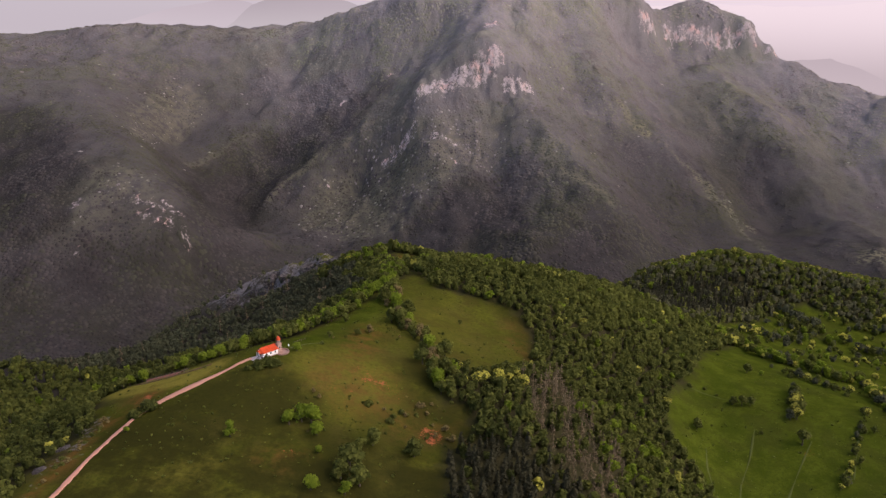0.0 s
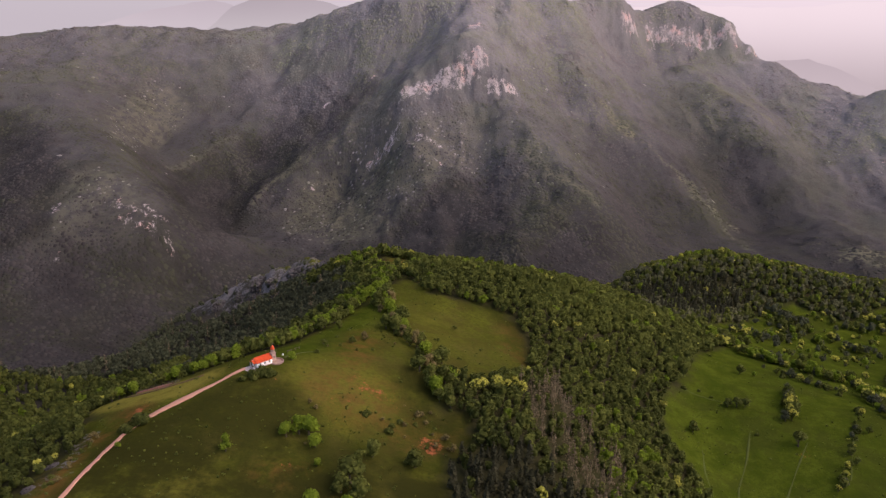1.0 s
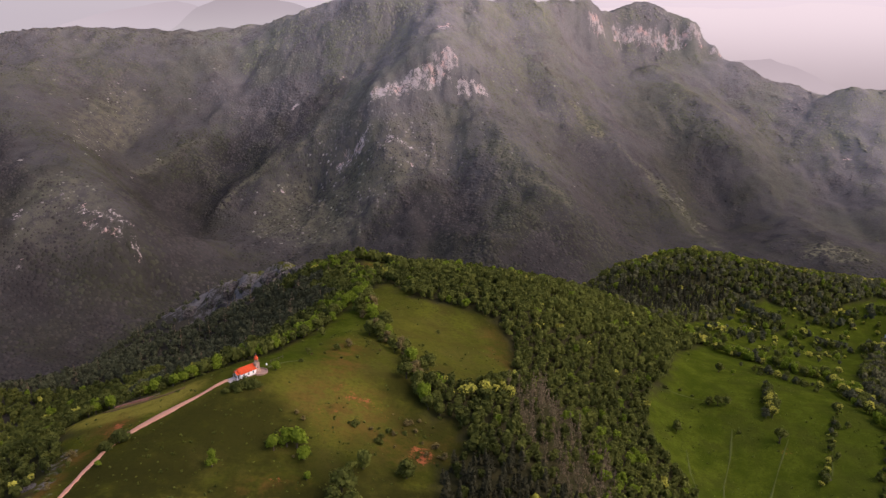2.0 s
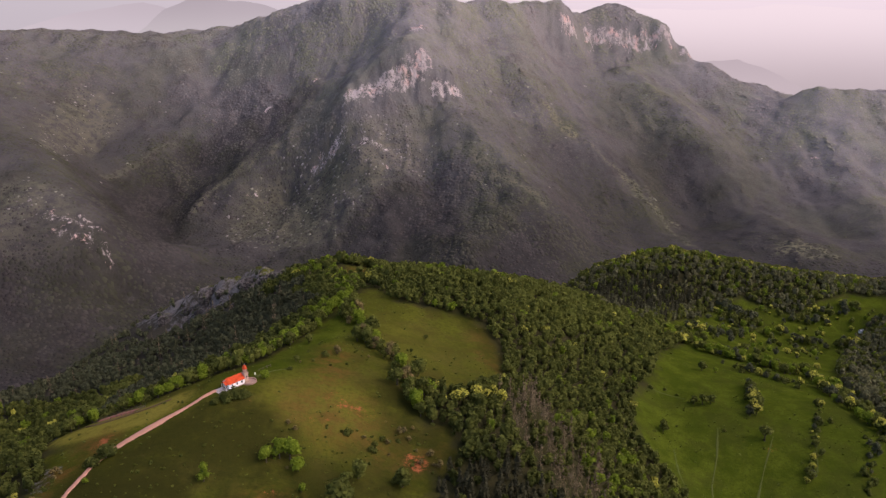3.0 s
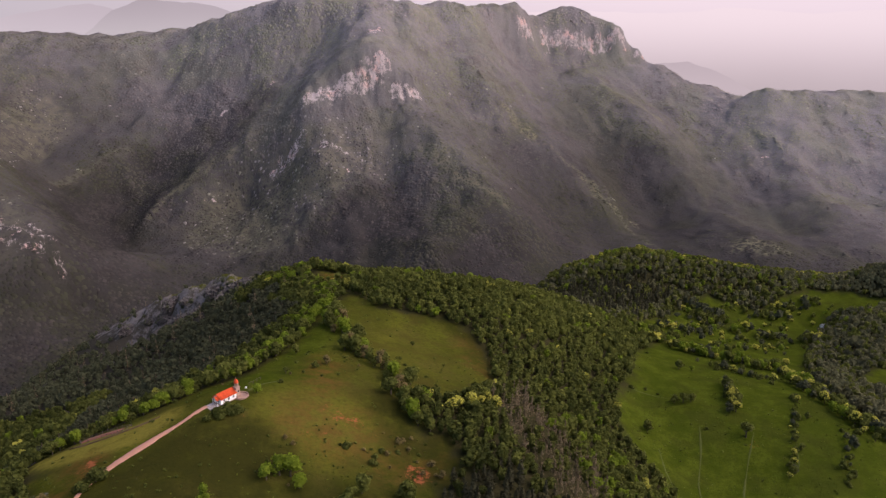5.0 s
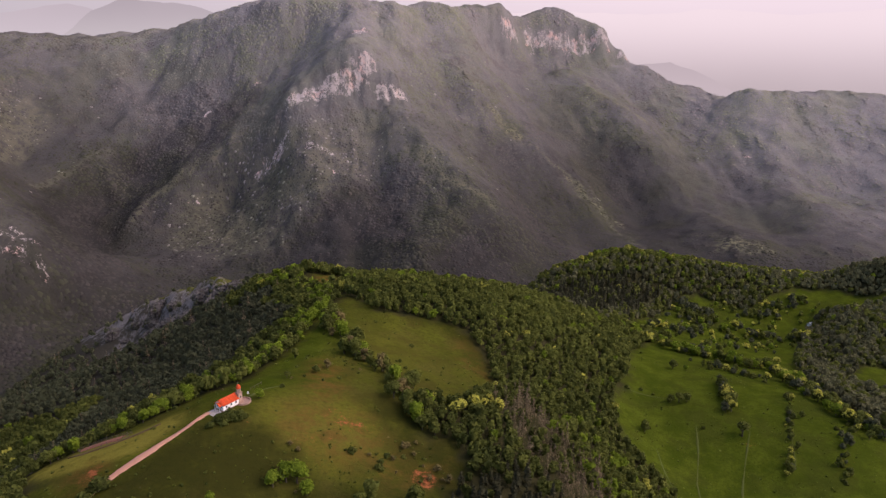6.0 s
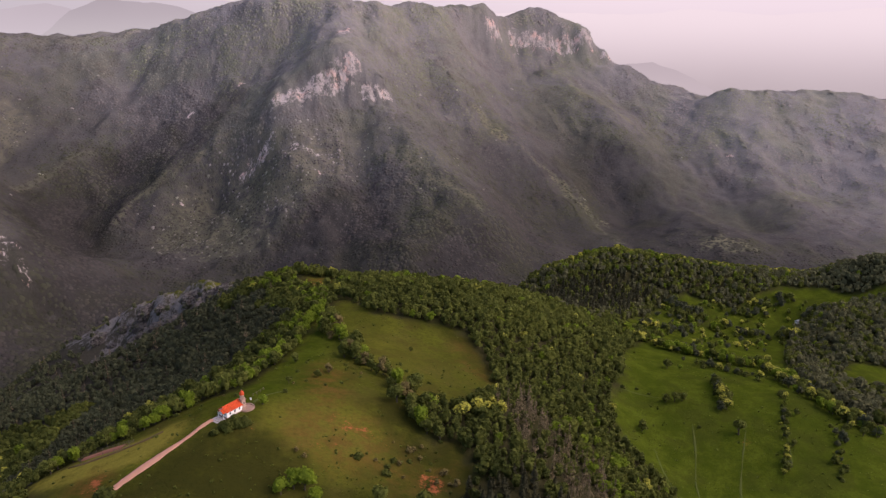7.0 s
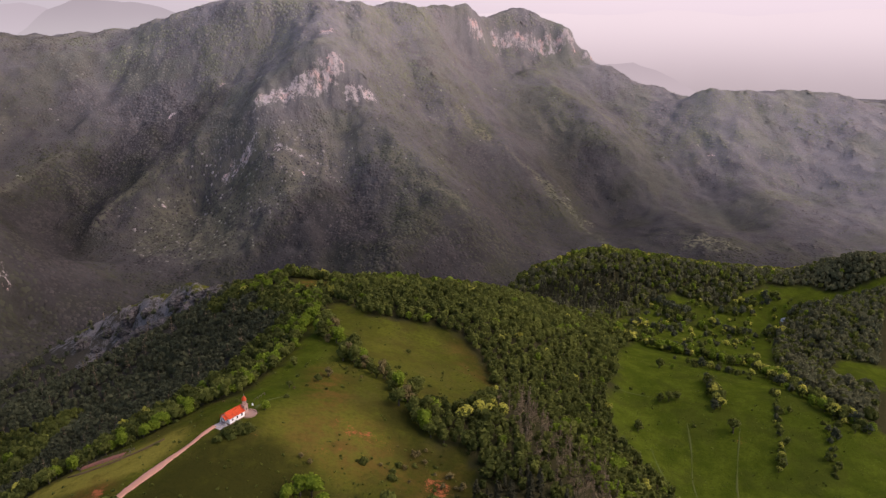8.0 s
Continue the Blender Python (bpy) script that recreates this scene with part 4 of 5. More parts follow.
def tussocks():
    """Small shrubs and coarse grass clumps over the pastures."""
    rng = np.random.default_rng(77)
    x, y = scatter(-130, 320, 175, 480, 3.6, rng)
    keep = ~in_wood(x, y) & (rng.random(len(x)) < np.clip(0.22 + 1.1 * fbm(x, y, 30, 3, 78), 0.03, 0.7)) & (near_line(x, y, TRACK) > 3.5) & (np.hypot(x + 73.5, y - 266) > 13)
    x, y = x[keep], y[keep]
    lump = [broad_crown(90 + k, 16, 0.6, 0.5, lobed=2, hearts=False) for k in range(4)]
    s = rng.triangular(0.15, 0.35, 1.1, len(x))
    grove("shrub_clumps", lump, np.stack([x, y, height(x, y) - 0.25 * s], 1), np.stack([s, s * rng.uniform(0.6, 1.0, len(x))], 1), rng.normal(0.02, 0.22, len(x)), np.zeros(len(x)),
          M_LEAF, "small shrubs and coarse tussocks in the pasture", "shrubs")


TRACK = [(-117, 140), (-114, 179), (-114, 199), (-113.5, 214), (-112, 226), (-108.5, 233.5), (-103, 240), (-97.5, 245.5), (-89, 254), (-82, 261.5), (-79.8, 264.2)]
tussocks()


# ---- helpers for things ----
def part(name, bm, material, parent, label=""):
    """Links a bmesh as one mesh object under a thing or a part."""
    me = bpy.data.meshes.new(name)
    bmesh.ops.recalc_face_normals(bm, faces=bm.faces)
    bm.to_mesh(me)
    bm.free()
    me.materials.append(material)
    ob = new(name, me)
    ob.parent = parent
    if label:
        tagged(ob, label)
    return ob


def add_box(bm, x0, x1, y0, y1, z0, z1, bevel=0.0):
    r = bmesh.ops.create_cube(bm, size=1.0)["verts"]
    bmesh.ops.transform(bm, matrix=Matrix.LocRotScale(((x0 + x1) / 2, (y0 + y1) / 2, (z0 + z1) / 2), None, (x1 - x0, y1 - y0, z1 - z0)), verts=r)
    if bevel:
        edges = list({e for v in r for e in v.link_edges})
        bmesh.ops.bevel(bm, geom=edges, offset=bevel, segments=1, affect="EDGES")
    return bm


def box(*a, bevel=0.02):
    return add_box(bmesh.new(), *a, bevel)


def ring_solid(bm, rings, sides, turn=0.0):
    """A turned solid: rings of (radius, z), closed at both ends."""
    rows = [[bm.verts.new((r * math.cos(turn + 6.28318 * k / sides), r * math.sin(turn + 6.28318 * k / sides), z)) for k in range(sides)] for r, z in rings]
    for a, b in zip(rows[:-1], rows[1:]):
        for k in range(sides):
            bm.faces.new((a[k], a[(k + 1) % sides], b[(k + 1) % sides], b[k]))
    bm.faces.new(rows[0][::-1])
    bm.faces.new(rows[-1])
    return bm


def prism(bm, outline, axis, a, b):
    """A flat outline pushed from a to b along x or y."""
    def at(p, s):
        return (s, p[0], p[1]) if axis == "x" else (p[0], s, p[1])
    low, high = [bm.verts.new(at(p, a)) for p in outline], [bm.verts.new(at(p, b)) for p in outline]
    n = len(outline)
    for k in range(n):
        bm.faces.new((low[k], low[(k + 1) % n], high[(k + 1) % n], high[k]))
    bm.faces.new(low[::-1])
    bm.faces.new(high)
    return bm


def ground_at(x, y):
    return float(height(np.array([x]), np.array([y]))[0])


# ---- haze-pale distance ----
# haze over far ranges as a glowing colour that changes with height
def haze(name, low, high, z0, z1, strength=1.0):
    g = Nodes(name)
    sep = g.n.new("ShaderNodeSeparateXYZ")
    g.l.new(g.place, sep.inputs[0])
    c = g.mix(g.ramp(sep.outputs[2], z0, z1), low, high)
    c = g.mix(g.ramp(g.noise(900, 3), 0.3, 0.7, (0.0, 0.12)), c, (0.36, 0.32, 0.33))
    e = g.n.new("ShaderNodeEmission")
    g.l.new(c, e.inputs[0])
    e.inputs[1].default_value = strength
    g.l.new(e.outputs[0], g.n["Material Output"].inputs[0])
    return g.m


def far_range(name, tops, deep, material, label):
    """A distant mountain range: its crest through a few tops (x, y, z), falling away before and behind."""
    tops = np.array(tops, float)
    t = np.linspace(0, len(tops) - 1, 160)
    line = np.stack([np.interp(t, range(len(tops)), tops[:, k]) for k in range(3)], 1)
    line[:, 2] += 26 * fbm(line[:, 0], line[:, 1], 260, 4, 61)
    rows = []
    for s in np.linspace(-1, 1, 13):
        r = line.copy()
        r[:, 1] += s * deep
        r[:, 2] = line[:, 2] - (abs(s) ** 0.8) * (line[:, 2] + 150) + 60 * (1 - abs(s)) * abs(s) * 4 * fbm(r[:, 0], r[:, 1], 220, 3, 63)
        rows.append(r)
    v = np.concatenate(rows)
    i = np.arange(13 * 160).reshape(13, 160)
    me = arrays_mesh(name, v, np.stack([i[:-1, :-1], i[:-1, 1:], i[1:, 1:], i[1:, :-1]], -1).reshape(-1, 4))
    me.materials.append(material)
    me.polygons.foreach_set("use_smooth", np.ones(len(me.polygons), bool))
    return tagged(new(name, me), label, "backdrop", kind="structure")


def sky_backdrop():
    a = np.linspace(radians(-75), radians(75), 49)
    z = np.linspace(-300, 1900, 9)
    v = np.array([(4850 * math.sin(t), 4850 * math.cos(t), h) for h in z for t in a])
    i = np.arange(9 * 49).reshape(9, 49)
    me = arrays_mesh("backdrop", v, np.stack([i[:-1, :-1], i[:-1, 1:], i[1:, 1:], i[1:, :-1]], -1).reshape(-1, 4))
    g = Nodes("pale_sky")
    sep = g.n.new("ShaderNodeSeparateXYZ")
    g.l.new(g.place, sep.inputs[0])
    side = g.ramp(sep.outputs[0], -2200, 2600)
    c = g.mix(side, (0.26, 0.248, 0.26), (0.42, 0.37, 0.385))
    c = g.mix(g.ramp(sep.outputs[2], 420, 800), g.mix(0.25, c, (0.22, 0.2, 0.21)), c)
    e = g.n.new("ShaderNodeEmission")
    g.l.new(c, e.inputs[0])
    g.l.new(e.outputs[0], g.n["Material Output"].inputs[0])
    me.materials.append(g.m)
    tagged(new("backdrop", me), "pale pinkish hazy evening sky behind the mountains", "sky", kind="structure")


sky_backdrop()
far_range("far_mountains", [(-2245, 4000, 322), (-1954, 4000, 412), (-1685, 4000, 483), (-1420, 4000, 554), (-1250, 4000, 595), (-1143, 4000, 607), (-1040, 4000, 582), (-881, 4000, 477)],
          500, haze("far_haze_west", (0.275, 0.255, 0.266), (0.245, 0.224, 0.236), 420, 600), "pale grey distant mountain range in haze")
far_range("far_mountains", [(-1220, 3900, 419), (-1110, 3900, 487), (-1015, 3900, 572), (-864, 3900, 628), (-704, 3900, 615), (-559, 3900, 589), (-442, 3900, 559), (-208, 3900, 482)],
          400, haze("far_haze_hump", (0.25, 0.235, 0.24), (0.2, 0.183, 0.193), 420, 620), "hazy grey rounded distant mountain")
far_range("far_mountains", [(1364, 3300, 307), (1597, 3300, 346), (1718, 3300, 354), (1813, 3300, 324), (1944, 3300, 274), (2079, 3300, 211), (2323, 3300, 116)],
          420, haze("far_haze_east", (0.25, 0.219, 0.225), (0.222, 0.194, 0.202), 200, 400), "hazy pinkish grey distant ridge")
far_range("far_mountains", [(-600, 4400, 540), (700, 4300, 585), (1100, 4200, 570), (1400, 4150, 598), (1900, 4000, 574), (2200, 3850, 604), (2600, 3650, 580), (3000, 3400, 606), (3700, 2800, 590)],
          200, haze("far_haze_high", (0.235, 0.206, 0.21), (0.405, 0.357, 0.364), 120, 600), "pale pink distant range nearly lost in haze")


# ---- crags ----
def crag_material():
    g = Nodes("grey_limestone", 0.95, 0.05)
    c = g.mix(g.ramp(g.noise(6, 7, 0.75, (1, 1, 0.35)), 0.35, 0.65), (0.125, 0.111, 0.103), (0.045, 0.04, 0.037))
    c = g.mix(g.ramp(g.noise(11, 5, 0.7), 0.52, 0.62), c, (0.07, 0.072, 0.035))
    return g.colour(c).bump(g.noise(2.5, 7, 0.75), 1.2, 0.9).m


def crag(x, y, long, wide, high, turn, seed, material=None, label="weathered grey limestone crag on the gorge side", group="crags on the rocky spur", up=None):
    """A weathered rock mass let into the slope."""
    bm = bmesh.new()
    bmesh.ops.create_icosphere(bm, subdivisions=4, radius=1.0)
    shift = Vector((seed * 7.3, seed * 3.1, 0))
    for v in bm.verts:
        p = v.co * 1.7 + shift
        n = 1.0 - abs(noise.noise(p)) * 0.9 + 0.35 * noise.noise(p * 2.7) + 0.18 * noise.noise(p * 6.1) - 0.25 * abs(noise.noise(Vector((p.x * 3.5, p.y * 3.5, p.z * 0.6))))
        n -= 0.3 * abs(noise.noise(Vector((p.x * 2.2, p.y * 2.2, p.z * 0.3 + 9))))
        v.co *= 0.55 + 0.5 * (0.45 * n + 0.55 * round(n * 4) / 4)
    bmesh.ops.transform(bm, matrix=Matrix.Diagonal((long / 2, wide / 2, high / 2, 1)), verts=bm.verts)
    me = bpy.data.meshes.new("rock_outcrop")
    bm.to_mesh(me)
    bm.free()
    me.materials.append(material or M_CRAG)
    ob = new("rock_outcrop", me)
    ob.matrix_world = pose(x, y, (ground_at(x, y) if up is None else up) - 0.08 * high, 0, 0, turn)
    return tagged(ob, label, "rock", group)


M_CRAG = crag_material()
rock_rng = random.Random(4)
for k in range(46):
    u = rock_rng.random()
    x, y = -118 - 125 * u + rock_rng.gauss(0, 13), 668 + 142 * u + rock_rng.gauss(0, 16)
    size = rock_rng.triangular(9, 30, 15)
    crag(x, y, size * 1.3, size * 0.8, size * rock_rng.uniform(0.6, 1.05), rock_rng.uniform(20, 70), k)
for k, (x, y, long, wide, high, turn) in enumerate(((-230, 640, 22, 15, 12, 50), (-265, 602, 26, 16, 14, 40), (-205, 562, 18, 12, 9, 40), (-128.5, 206, 6, 4, 2.6, 80), (-130, 222, 5, 3.4, 2.2, 20), (-127, 190, 5, 4, 2.2, 60),
                                                     (-158, 283, 12, 7, 7, 60), (-150, 280, 7, 5, 4.5, 30), (-246, 428, 16, 10, 11, 30))):
    crag(x, y, long, wide, high, turn, 60 + k)


# ---- the track ----
M_TRACK = plain("track_earth", (0.56, 0.29, 0.2), (0.34, 0.15, 0.095), 2.2, 0.95, 0.05)
M_STONE = plain("terrace_stone", (0.42, 0.26, 0.195), (0.26, 0.165, 0.13), 0.5, 0.9, 0.03)
M_PALE_STONE = plain("pale_paving", (0.42, 0.36, 0.33), (0.3, 0.255, 0.235), 0.7, 0.9, 0.02)
M_WHITE = plain("whitewash", (0.88, 0.86, 0.84), (0.8, 0.77, 0.74), 0.8, 0.85, 0.01)
M_GLASS = Nodes("dark_glass", 0.08, 0.5).colour((0.03, 0.035, 0.04)).m
M_WOOD = plain("brown_wood", (0.16, 0.08, 0.045), (0.09, 0.05, 0.03), 0.3, 0.7, 0.01)
M_METAL = Nodes("dull_metal", 0.45, 0.5).colour((0.3, 0.29, 0.28)).m
M_BRICK = plain("pale_brick", (0.5, 0.33, 0.26), (0.36, 0.24, 0.19), 0.25, 0.9, 0.02)


def tile_material():
    g = Nodes("red_roof_tiles", 0.75, 0.25)
    c = g.mix(g.chance(True), (0.68, 0.085, 0.018), (0.52, 0.065, 0.016))
    return g.colour(g.mix(g.ramp(g.noise(0.6, 5, 0.7), 0.5, 0.75), c, (0.33, 0.06, 0.025))).bump(g.noise(0.1, 3), 0.01).m


M_TILE = tile_material()


def band(name, line, widths, lift, material, label, category, kind="structure", edge=0.35, seed=0):
    """A strip on the ground along a plan line, with uneven edges."""
    pts = np.array(line, float)
    d = np.concatenate([[0], np.cumsum(np.hypot(*np.diff(pts, axis=0).T))])
    n = max(8, int(d[-1] / 1.2))
    s = np.linspace(0, d[-1], n)
    # rounded bends
    fine = np.stack([np.interp(s, d, pts[:, k]) for k in (0, 1)], 1)
    for _ in range(6):
        fine[1:-1] = (fine[:-2] + 2 * fine[1:-1] + fine[2:]) / 4
    w = np.interp(s, np.linspace(0, d[-1], len(widths)), widths) / 2
    t = np.gradient(fine, axis=0)
    t /= np.linalg.norm(t, axis=1)[:, None]
    side = np.stack([-t[:, 1], t[:, 0]], 1)
    rows = []
    for k, u in enumerate(np.linspace(-1, 1, 7)):
        off = u * w + (abs(u) > 0.9) * edge * 2 * value_noise(s / 2.2, np.full(n, seed + 5.0 * u), 71)
        p = fine + side * off[:, None]
        z = height(p[:, 0], p[:, 1]) + lift - (abs(u) > 0.9) * (lift + 0.35) - 0.06 * (0.3 < abs(u) < 0.8)
        rows.append(np.column_stack([p, z]))
    i = np.arange(7 * n).reshape(7, n)
    me = arrays_mesh(name, np.concatenate(rows), np.stack([i[:-1, :-1], i[:-1, 1:], i[1:, 1:], i[1:, :-1]], -1).reshape(-1, 4))
    me.materials.append(material)
    me.polygons.foreach_set("use_smooth", np.ones(len(me.polygons), bool))
    return tagged(new(name, me), label, category, kind=kind)


band("dirt_track", TRACK, (2.0, 2.1, 1.9, 2.2, 2.0, 2.0, 2.2, 3.4, 5.2, 1.9, 2.1), 0.22, M_TRACK, "pinkish earth track along the hill crest", "road", edge=0.8)


M_PATH = plain("trodden_grass", (0.066, 0.075, 0.012), (0.046, 0.058, 0.008), 2.4, 0.95, 0.04)
M_SOIL = plain("tilled_soil", (0.27, 0.1, 0.062), (0.17, 0.07, 0.046), 0.7, 0.95, 0.08)
M_POST = plain("weathered_post", (0.15, 0.115, 0.08), (0.09, 0.07, 0.05), 0.2, 0.9, 0.01)
band("footpath", [(-66, 274), (-62, 284), (-55, 288)], (1.4, 1.2, 0.8), 0.14, M_PATH, "faint trodden footpath in the grass beyond the chapel", "path", edge=0.3)
for line, w in (([(185, 370), (172, 344), (158, 321), (150, 300)], (0.5, 1.8, 0.5, 1.2, 0.3)), ([(212, 356), (196, 335), (180, 313), (170, 296)], (0.3, 1.4, 0.5, 1.6, 0.4)),
                ([(157, 415), (170, 409), (182, 402)], (0.6, 1.2, 0.4)), ([(150, 352), (143, 330), (141, 312)], (0.4, 1.3, 0.4)), ([(248, 372), (236, 352), (218, 322)], (0.4, 1.5, 0.5, 1.2))):
    band("field_path", line, w, 0.14, M_PATH, "pale grass strip along a meadow boundary", "path", edge=1.1, seed=w[0] * 30)


def garden():
    """A small fenced plot of tilled soil."""
    plot = band("garden_plot", [(-125, 268.5), (-117, 267.5), (-110, 265)], (5.0, 5.5, 4.5), 0.5, M_SOIL, "fenced plot of tilled reddish soil", "garden", kind="structure", edge=0.4)
    base = new("garden_fence")
    line = [(-128, 272), (-124.5, 264.5), (-117, 263.5), (-109, 261.5), (-107, 266), (-111, 268.5), (-119, 271), (-128, 272)]
    for (x0, y0), (x1, y1) in zip(line[:-1], line[1:]):
        n = max(1, round(math.hypot(x1 - x0, y1 - y0) / 2.2))
        for k in range(n):
            x, y = x0 + (x1 - x0) * k / n, y0 + (y1 - y0) * k / n
            z = ground_at(x, y)
            part("post", box(x - 0.07, x + 0.07, y - 0.07, y + 0.07, z - 0.4, z + 1.3), M_POST, base)
            xe, ye = x0 + (x1 - x0) * (k + 1) / n, y0 + (y1 - y0) * (k + 1) / n
            ze = ground_at(xe, ye)
            for up in (0.5, 1.05):
                bm = bmesh.new()
                d = Vector((xe - x, ye - y, ze - z))
                ring_solid(bm, [(0.05, 0), (0.05, d.length)], 4)
                bmesh.ops.transform(bm, matrix=Matrix.Translation((x, y, z + up)) @ d.to_track_quat("Z", "Y").to_matrix().to_4x4(), verts=bm.verts)
                part("rail", bm, M_POST, base)
    return tagged(base, "weathered wooden fence round a garden plot", "fence")


garden()
M_BANK = plain("brown_bank", (0.12, 0.075, 0.03), (0.06, 0.045, 0.02), 1.2, 0.95, 0.1)
band("field_bank", [(-97, 266), (-104, 262.8), (-112, 261), (-121, 260.5), (-128, 262)], (0.6, 1.5, 1.0, 1.6, 0.8), 0.5, M_BANK, "brown earth bank with dead grass below the garden plot", "bank", edge=0.6, seed=3)


# ---- chapel ----
CH = pose(-74.6, 263.8, 366.5, 0, 0, 43.5)


def chapel():
    """Local x along the nave to the tower, y across it to the north, z up."""
    base = new("chapel")
    base.matrix_world = CH
    L, W, H, R = 7.1, 4.2, 2.45, 3.75
    bm = bmesh.new()
    add_box(bm, 0, L, 0, 0.4, -0.8, H)
    add_box(bm, 0, L, W - 0.4, W, -0.8, H)
    prism(bm, [(0.4, -0.8), (W - 0.4, -0.8), (W - 0.4, H), (W / 2, R - 0.25), (0.4, H)], "x", 0.0, 0.4)
    prism(bm, [(0.4, -0.8), (W - 0.4, -0.8), (W - 0.4, H), (W / 2, R - 0.25), (0.4, H)], "x", L - 0.4, L)
    part("wall", bm, M_WHITE, base, "whitewashed nave walls")
    part("plinth", box(-0.06, L + 0.06, -0.06, W + 0.06, -0.9, 0.25), M_STONE, base, "grey stone plinth")
    # roof slopes with rows of tiles
    slope = math.atan2(R - H, W / 2)
    for name, y0, sign in (("roof", -0.35, 1), ("roof", W + 0.35, -1)):
        bm = bmesh.new()
        eave = H - 0.35 * math.tan(slope)
        prism(bm, [(y0, eave), (W / 2, R), (W / 2, R + 0.14), (y0, eave + 0.14)], "x", -0.3, L + 0.1)
        for k in range(int((L + 0.4) / 0.28)):
            x = -0.28 + 0.28 * k
            q = [(y0 - sign * 0.03, eave + 0.14), (W / 2, R + 0.14), (W / 2, R + 0.22), (y0 - sign * 0.03, eave + 0.22)]
            prism(bm, q, "x", x, x + 0.15)
        part(name, bm, M_TILE, base, "orange-red tiled roof slope")
    part("ridge_cap", prism(bmesh.new(), [(W / 2 - 0.18, R + 0.1), (W / 2 + 0.18, R + 0.1), (W / 2 + 0.1, R + 0.32), (W / 2 - 0.1, R + 0.32)], "x", -0.34, L + 0.1), M_TILE, base)
    # gable hood and entrance on the end wall
    bm = bmesh.new()
    prism(bm, [(0.5, 2.15), (W / 2, 3.1), (W - 0.5, 2.15), (W - 0.5, 2.3), (W / 2, 3.28), (0.5, 2.3)], "x", -1.25, 0.1)
    part("porch_roof", bm, M_TILE, base, "red tiled porch hood")
    for y in (0.75, W - 0.75):
        part("porch_post", box(-1.12, -0.96, y - 0.09, y + 0.09, -0.4, 2.3), M_WHITE, base)
    door = part("door", box(-0.08, 0.0, W / 2 - 0.55, W / 2 + 0.55, 0.1, 1.95), M_WOOD, base, "brown wooden door")
    part("door_handle", box(-0.14, -0.08, W / 2 + 0.36, W / 2 + 0.42, 1.0, 1.14, bevel=0.005), M_METAL, door)
    for y in (1.05, W - 1.05):
        win = part("window", box(-0.05, 0.0, y - 0.3, y + 0.3, 1.0, 1.9), M_WHITE, base)
        part("pane", box(-0.06, -0.05, y - 0.23, y + 0.23, 1.07, 1.83, bevel=0), M_GLASS, win)
    for side, y, out in ((0, 0, -1), (1, W, 1)):
        for x in (1.4, 3.5, 5.6):
            y0, y1 = sorted((y, y + out * 0.06))
            win = part("window", box(x - 0.42, x + 0.42, y0, y1, 1.0, 2.0), M_WHITE, base)
            y0, y1 = sorted((y + out * 0.06, y + out * 0.08))
            part("pane", box(x - 0.32, x + 0.32, y0, y1, 1.1, 1.9, bevel=0), M_GLASS, win)
            y0, y1 = sorted((y, y + out * 0.16))
            part("sill", box(x - 0.5, x + 0.5, y0, y1, 0.92, 1.0), M_STONE, win)
    # tower
    tx, ty, half = L + 0.7, 0.8, 0.82
    tower = part("tower_shaft", box(tx - half, tx + half, ty - half, ty + half, -0.9, 4.1, bevel=0.04), M_BRICK, base, "pale brick bell tower shaft")
    bm = bmesh.new()
    prism(bm, [(tx - half - 0.45, -0.9), (tx + half + 0.45, -0.9), (tx + half + 0.03, 1.1), (tx - half - 0.03, 1.1)], "y", ty - half - 0.3, ty + half + 0.3)
    part("buttress", bm, M_STONE, tower, "sloping pinkish stone foot of the tower")
    for k in range(4):
        z = 0.7 + k * 0.95
        part("stone_course", box(tx - half - 0.03, tx + half + 0.03, ty - half - 0.03, ty + half + 0.03, z, z + 0.13), M_STONE, tower)
    part("slit_window", box(tx - 0.2, tx + 0.2, ty - half - 0.06, ty - half - 0.02, 2.2, 3.0, bevel=0), M_GLASS, tower)
    part("cornice", box(tx - half - 0.18, tx + half + 0.18, ty - half - 0.18, ty + half + 0.18, 4.1, 4.3), M_STONE, base)
    for k in range(8):
        a = k * math.pi / 4 + math.pi / 8
        bm = ring_solid(bmesh.new(), [(0.18, 4.28), (0.14, 4.42), (0.14, 5.5), (0.19, 5.68)], 8)
        bmesh.ops.translate(bm, vec=(tx + 0.63 * math.cos(a), ty + 0.63 * math.sin(a), 0), verts=bm.verts)
        part("belfry_pillar", bm, M_BRICK, base, "pale brick belfry pillar")
    bm = ring_solid(bmesh.new(), [(0.1, 5.45), (0.24, 5.0), (0.3, 4.75), (0.02, 4.74)], 12)
    bmesh.ops.translate(bm, vec=(tx, ty, 0.2), verts=bm.verts)
    part("bell", bm, M_METAL, base, "dark bronze bell")
    bm = ring_solid(bmesh.new(), [(0.8, 5.66), (0.84, 5.76), (0.84, 5.9)], 16)
    bmesh.ops.translate(bm, vec=(tx, ty, 0), verts=bm.verts)
    part("belfry_ring", bm, M_BRICK, base)
    bm = ring_solid(bmesh.new(), [(0.88, 5.88), (0.87, 5.98), (0.82, 6.34), (0.68, 6.78), (0.44, 7.14), (0.18, 7.4), (0.06, 7.5)], 16)
    bmesh.ops.translate(bm, vec=(tx, ty, 0), verts=bm.verts)
    dome = part("dome", bm, M_TILE, base, "orange-red dome roof of the tower")
    bm = box(tx - 0.03, tx + 0.03, ty - 0.03, ty + 0.03, 7.42, 8.15, bevel=0)
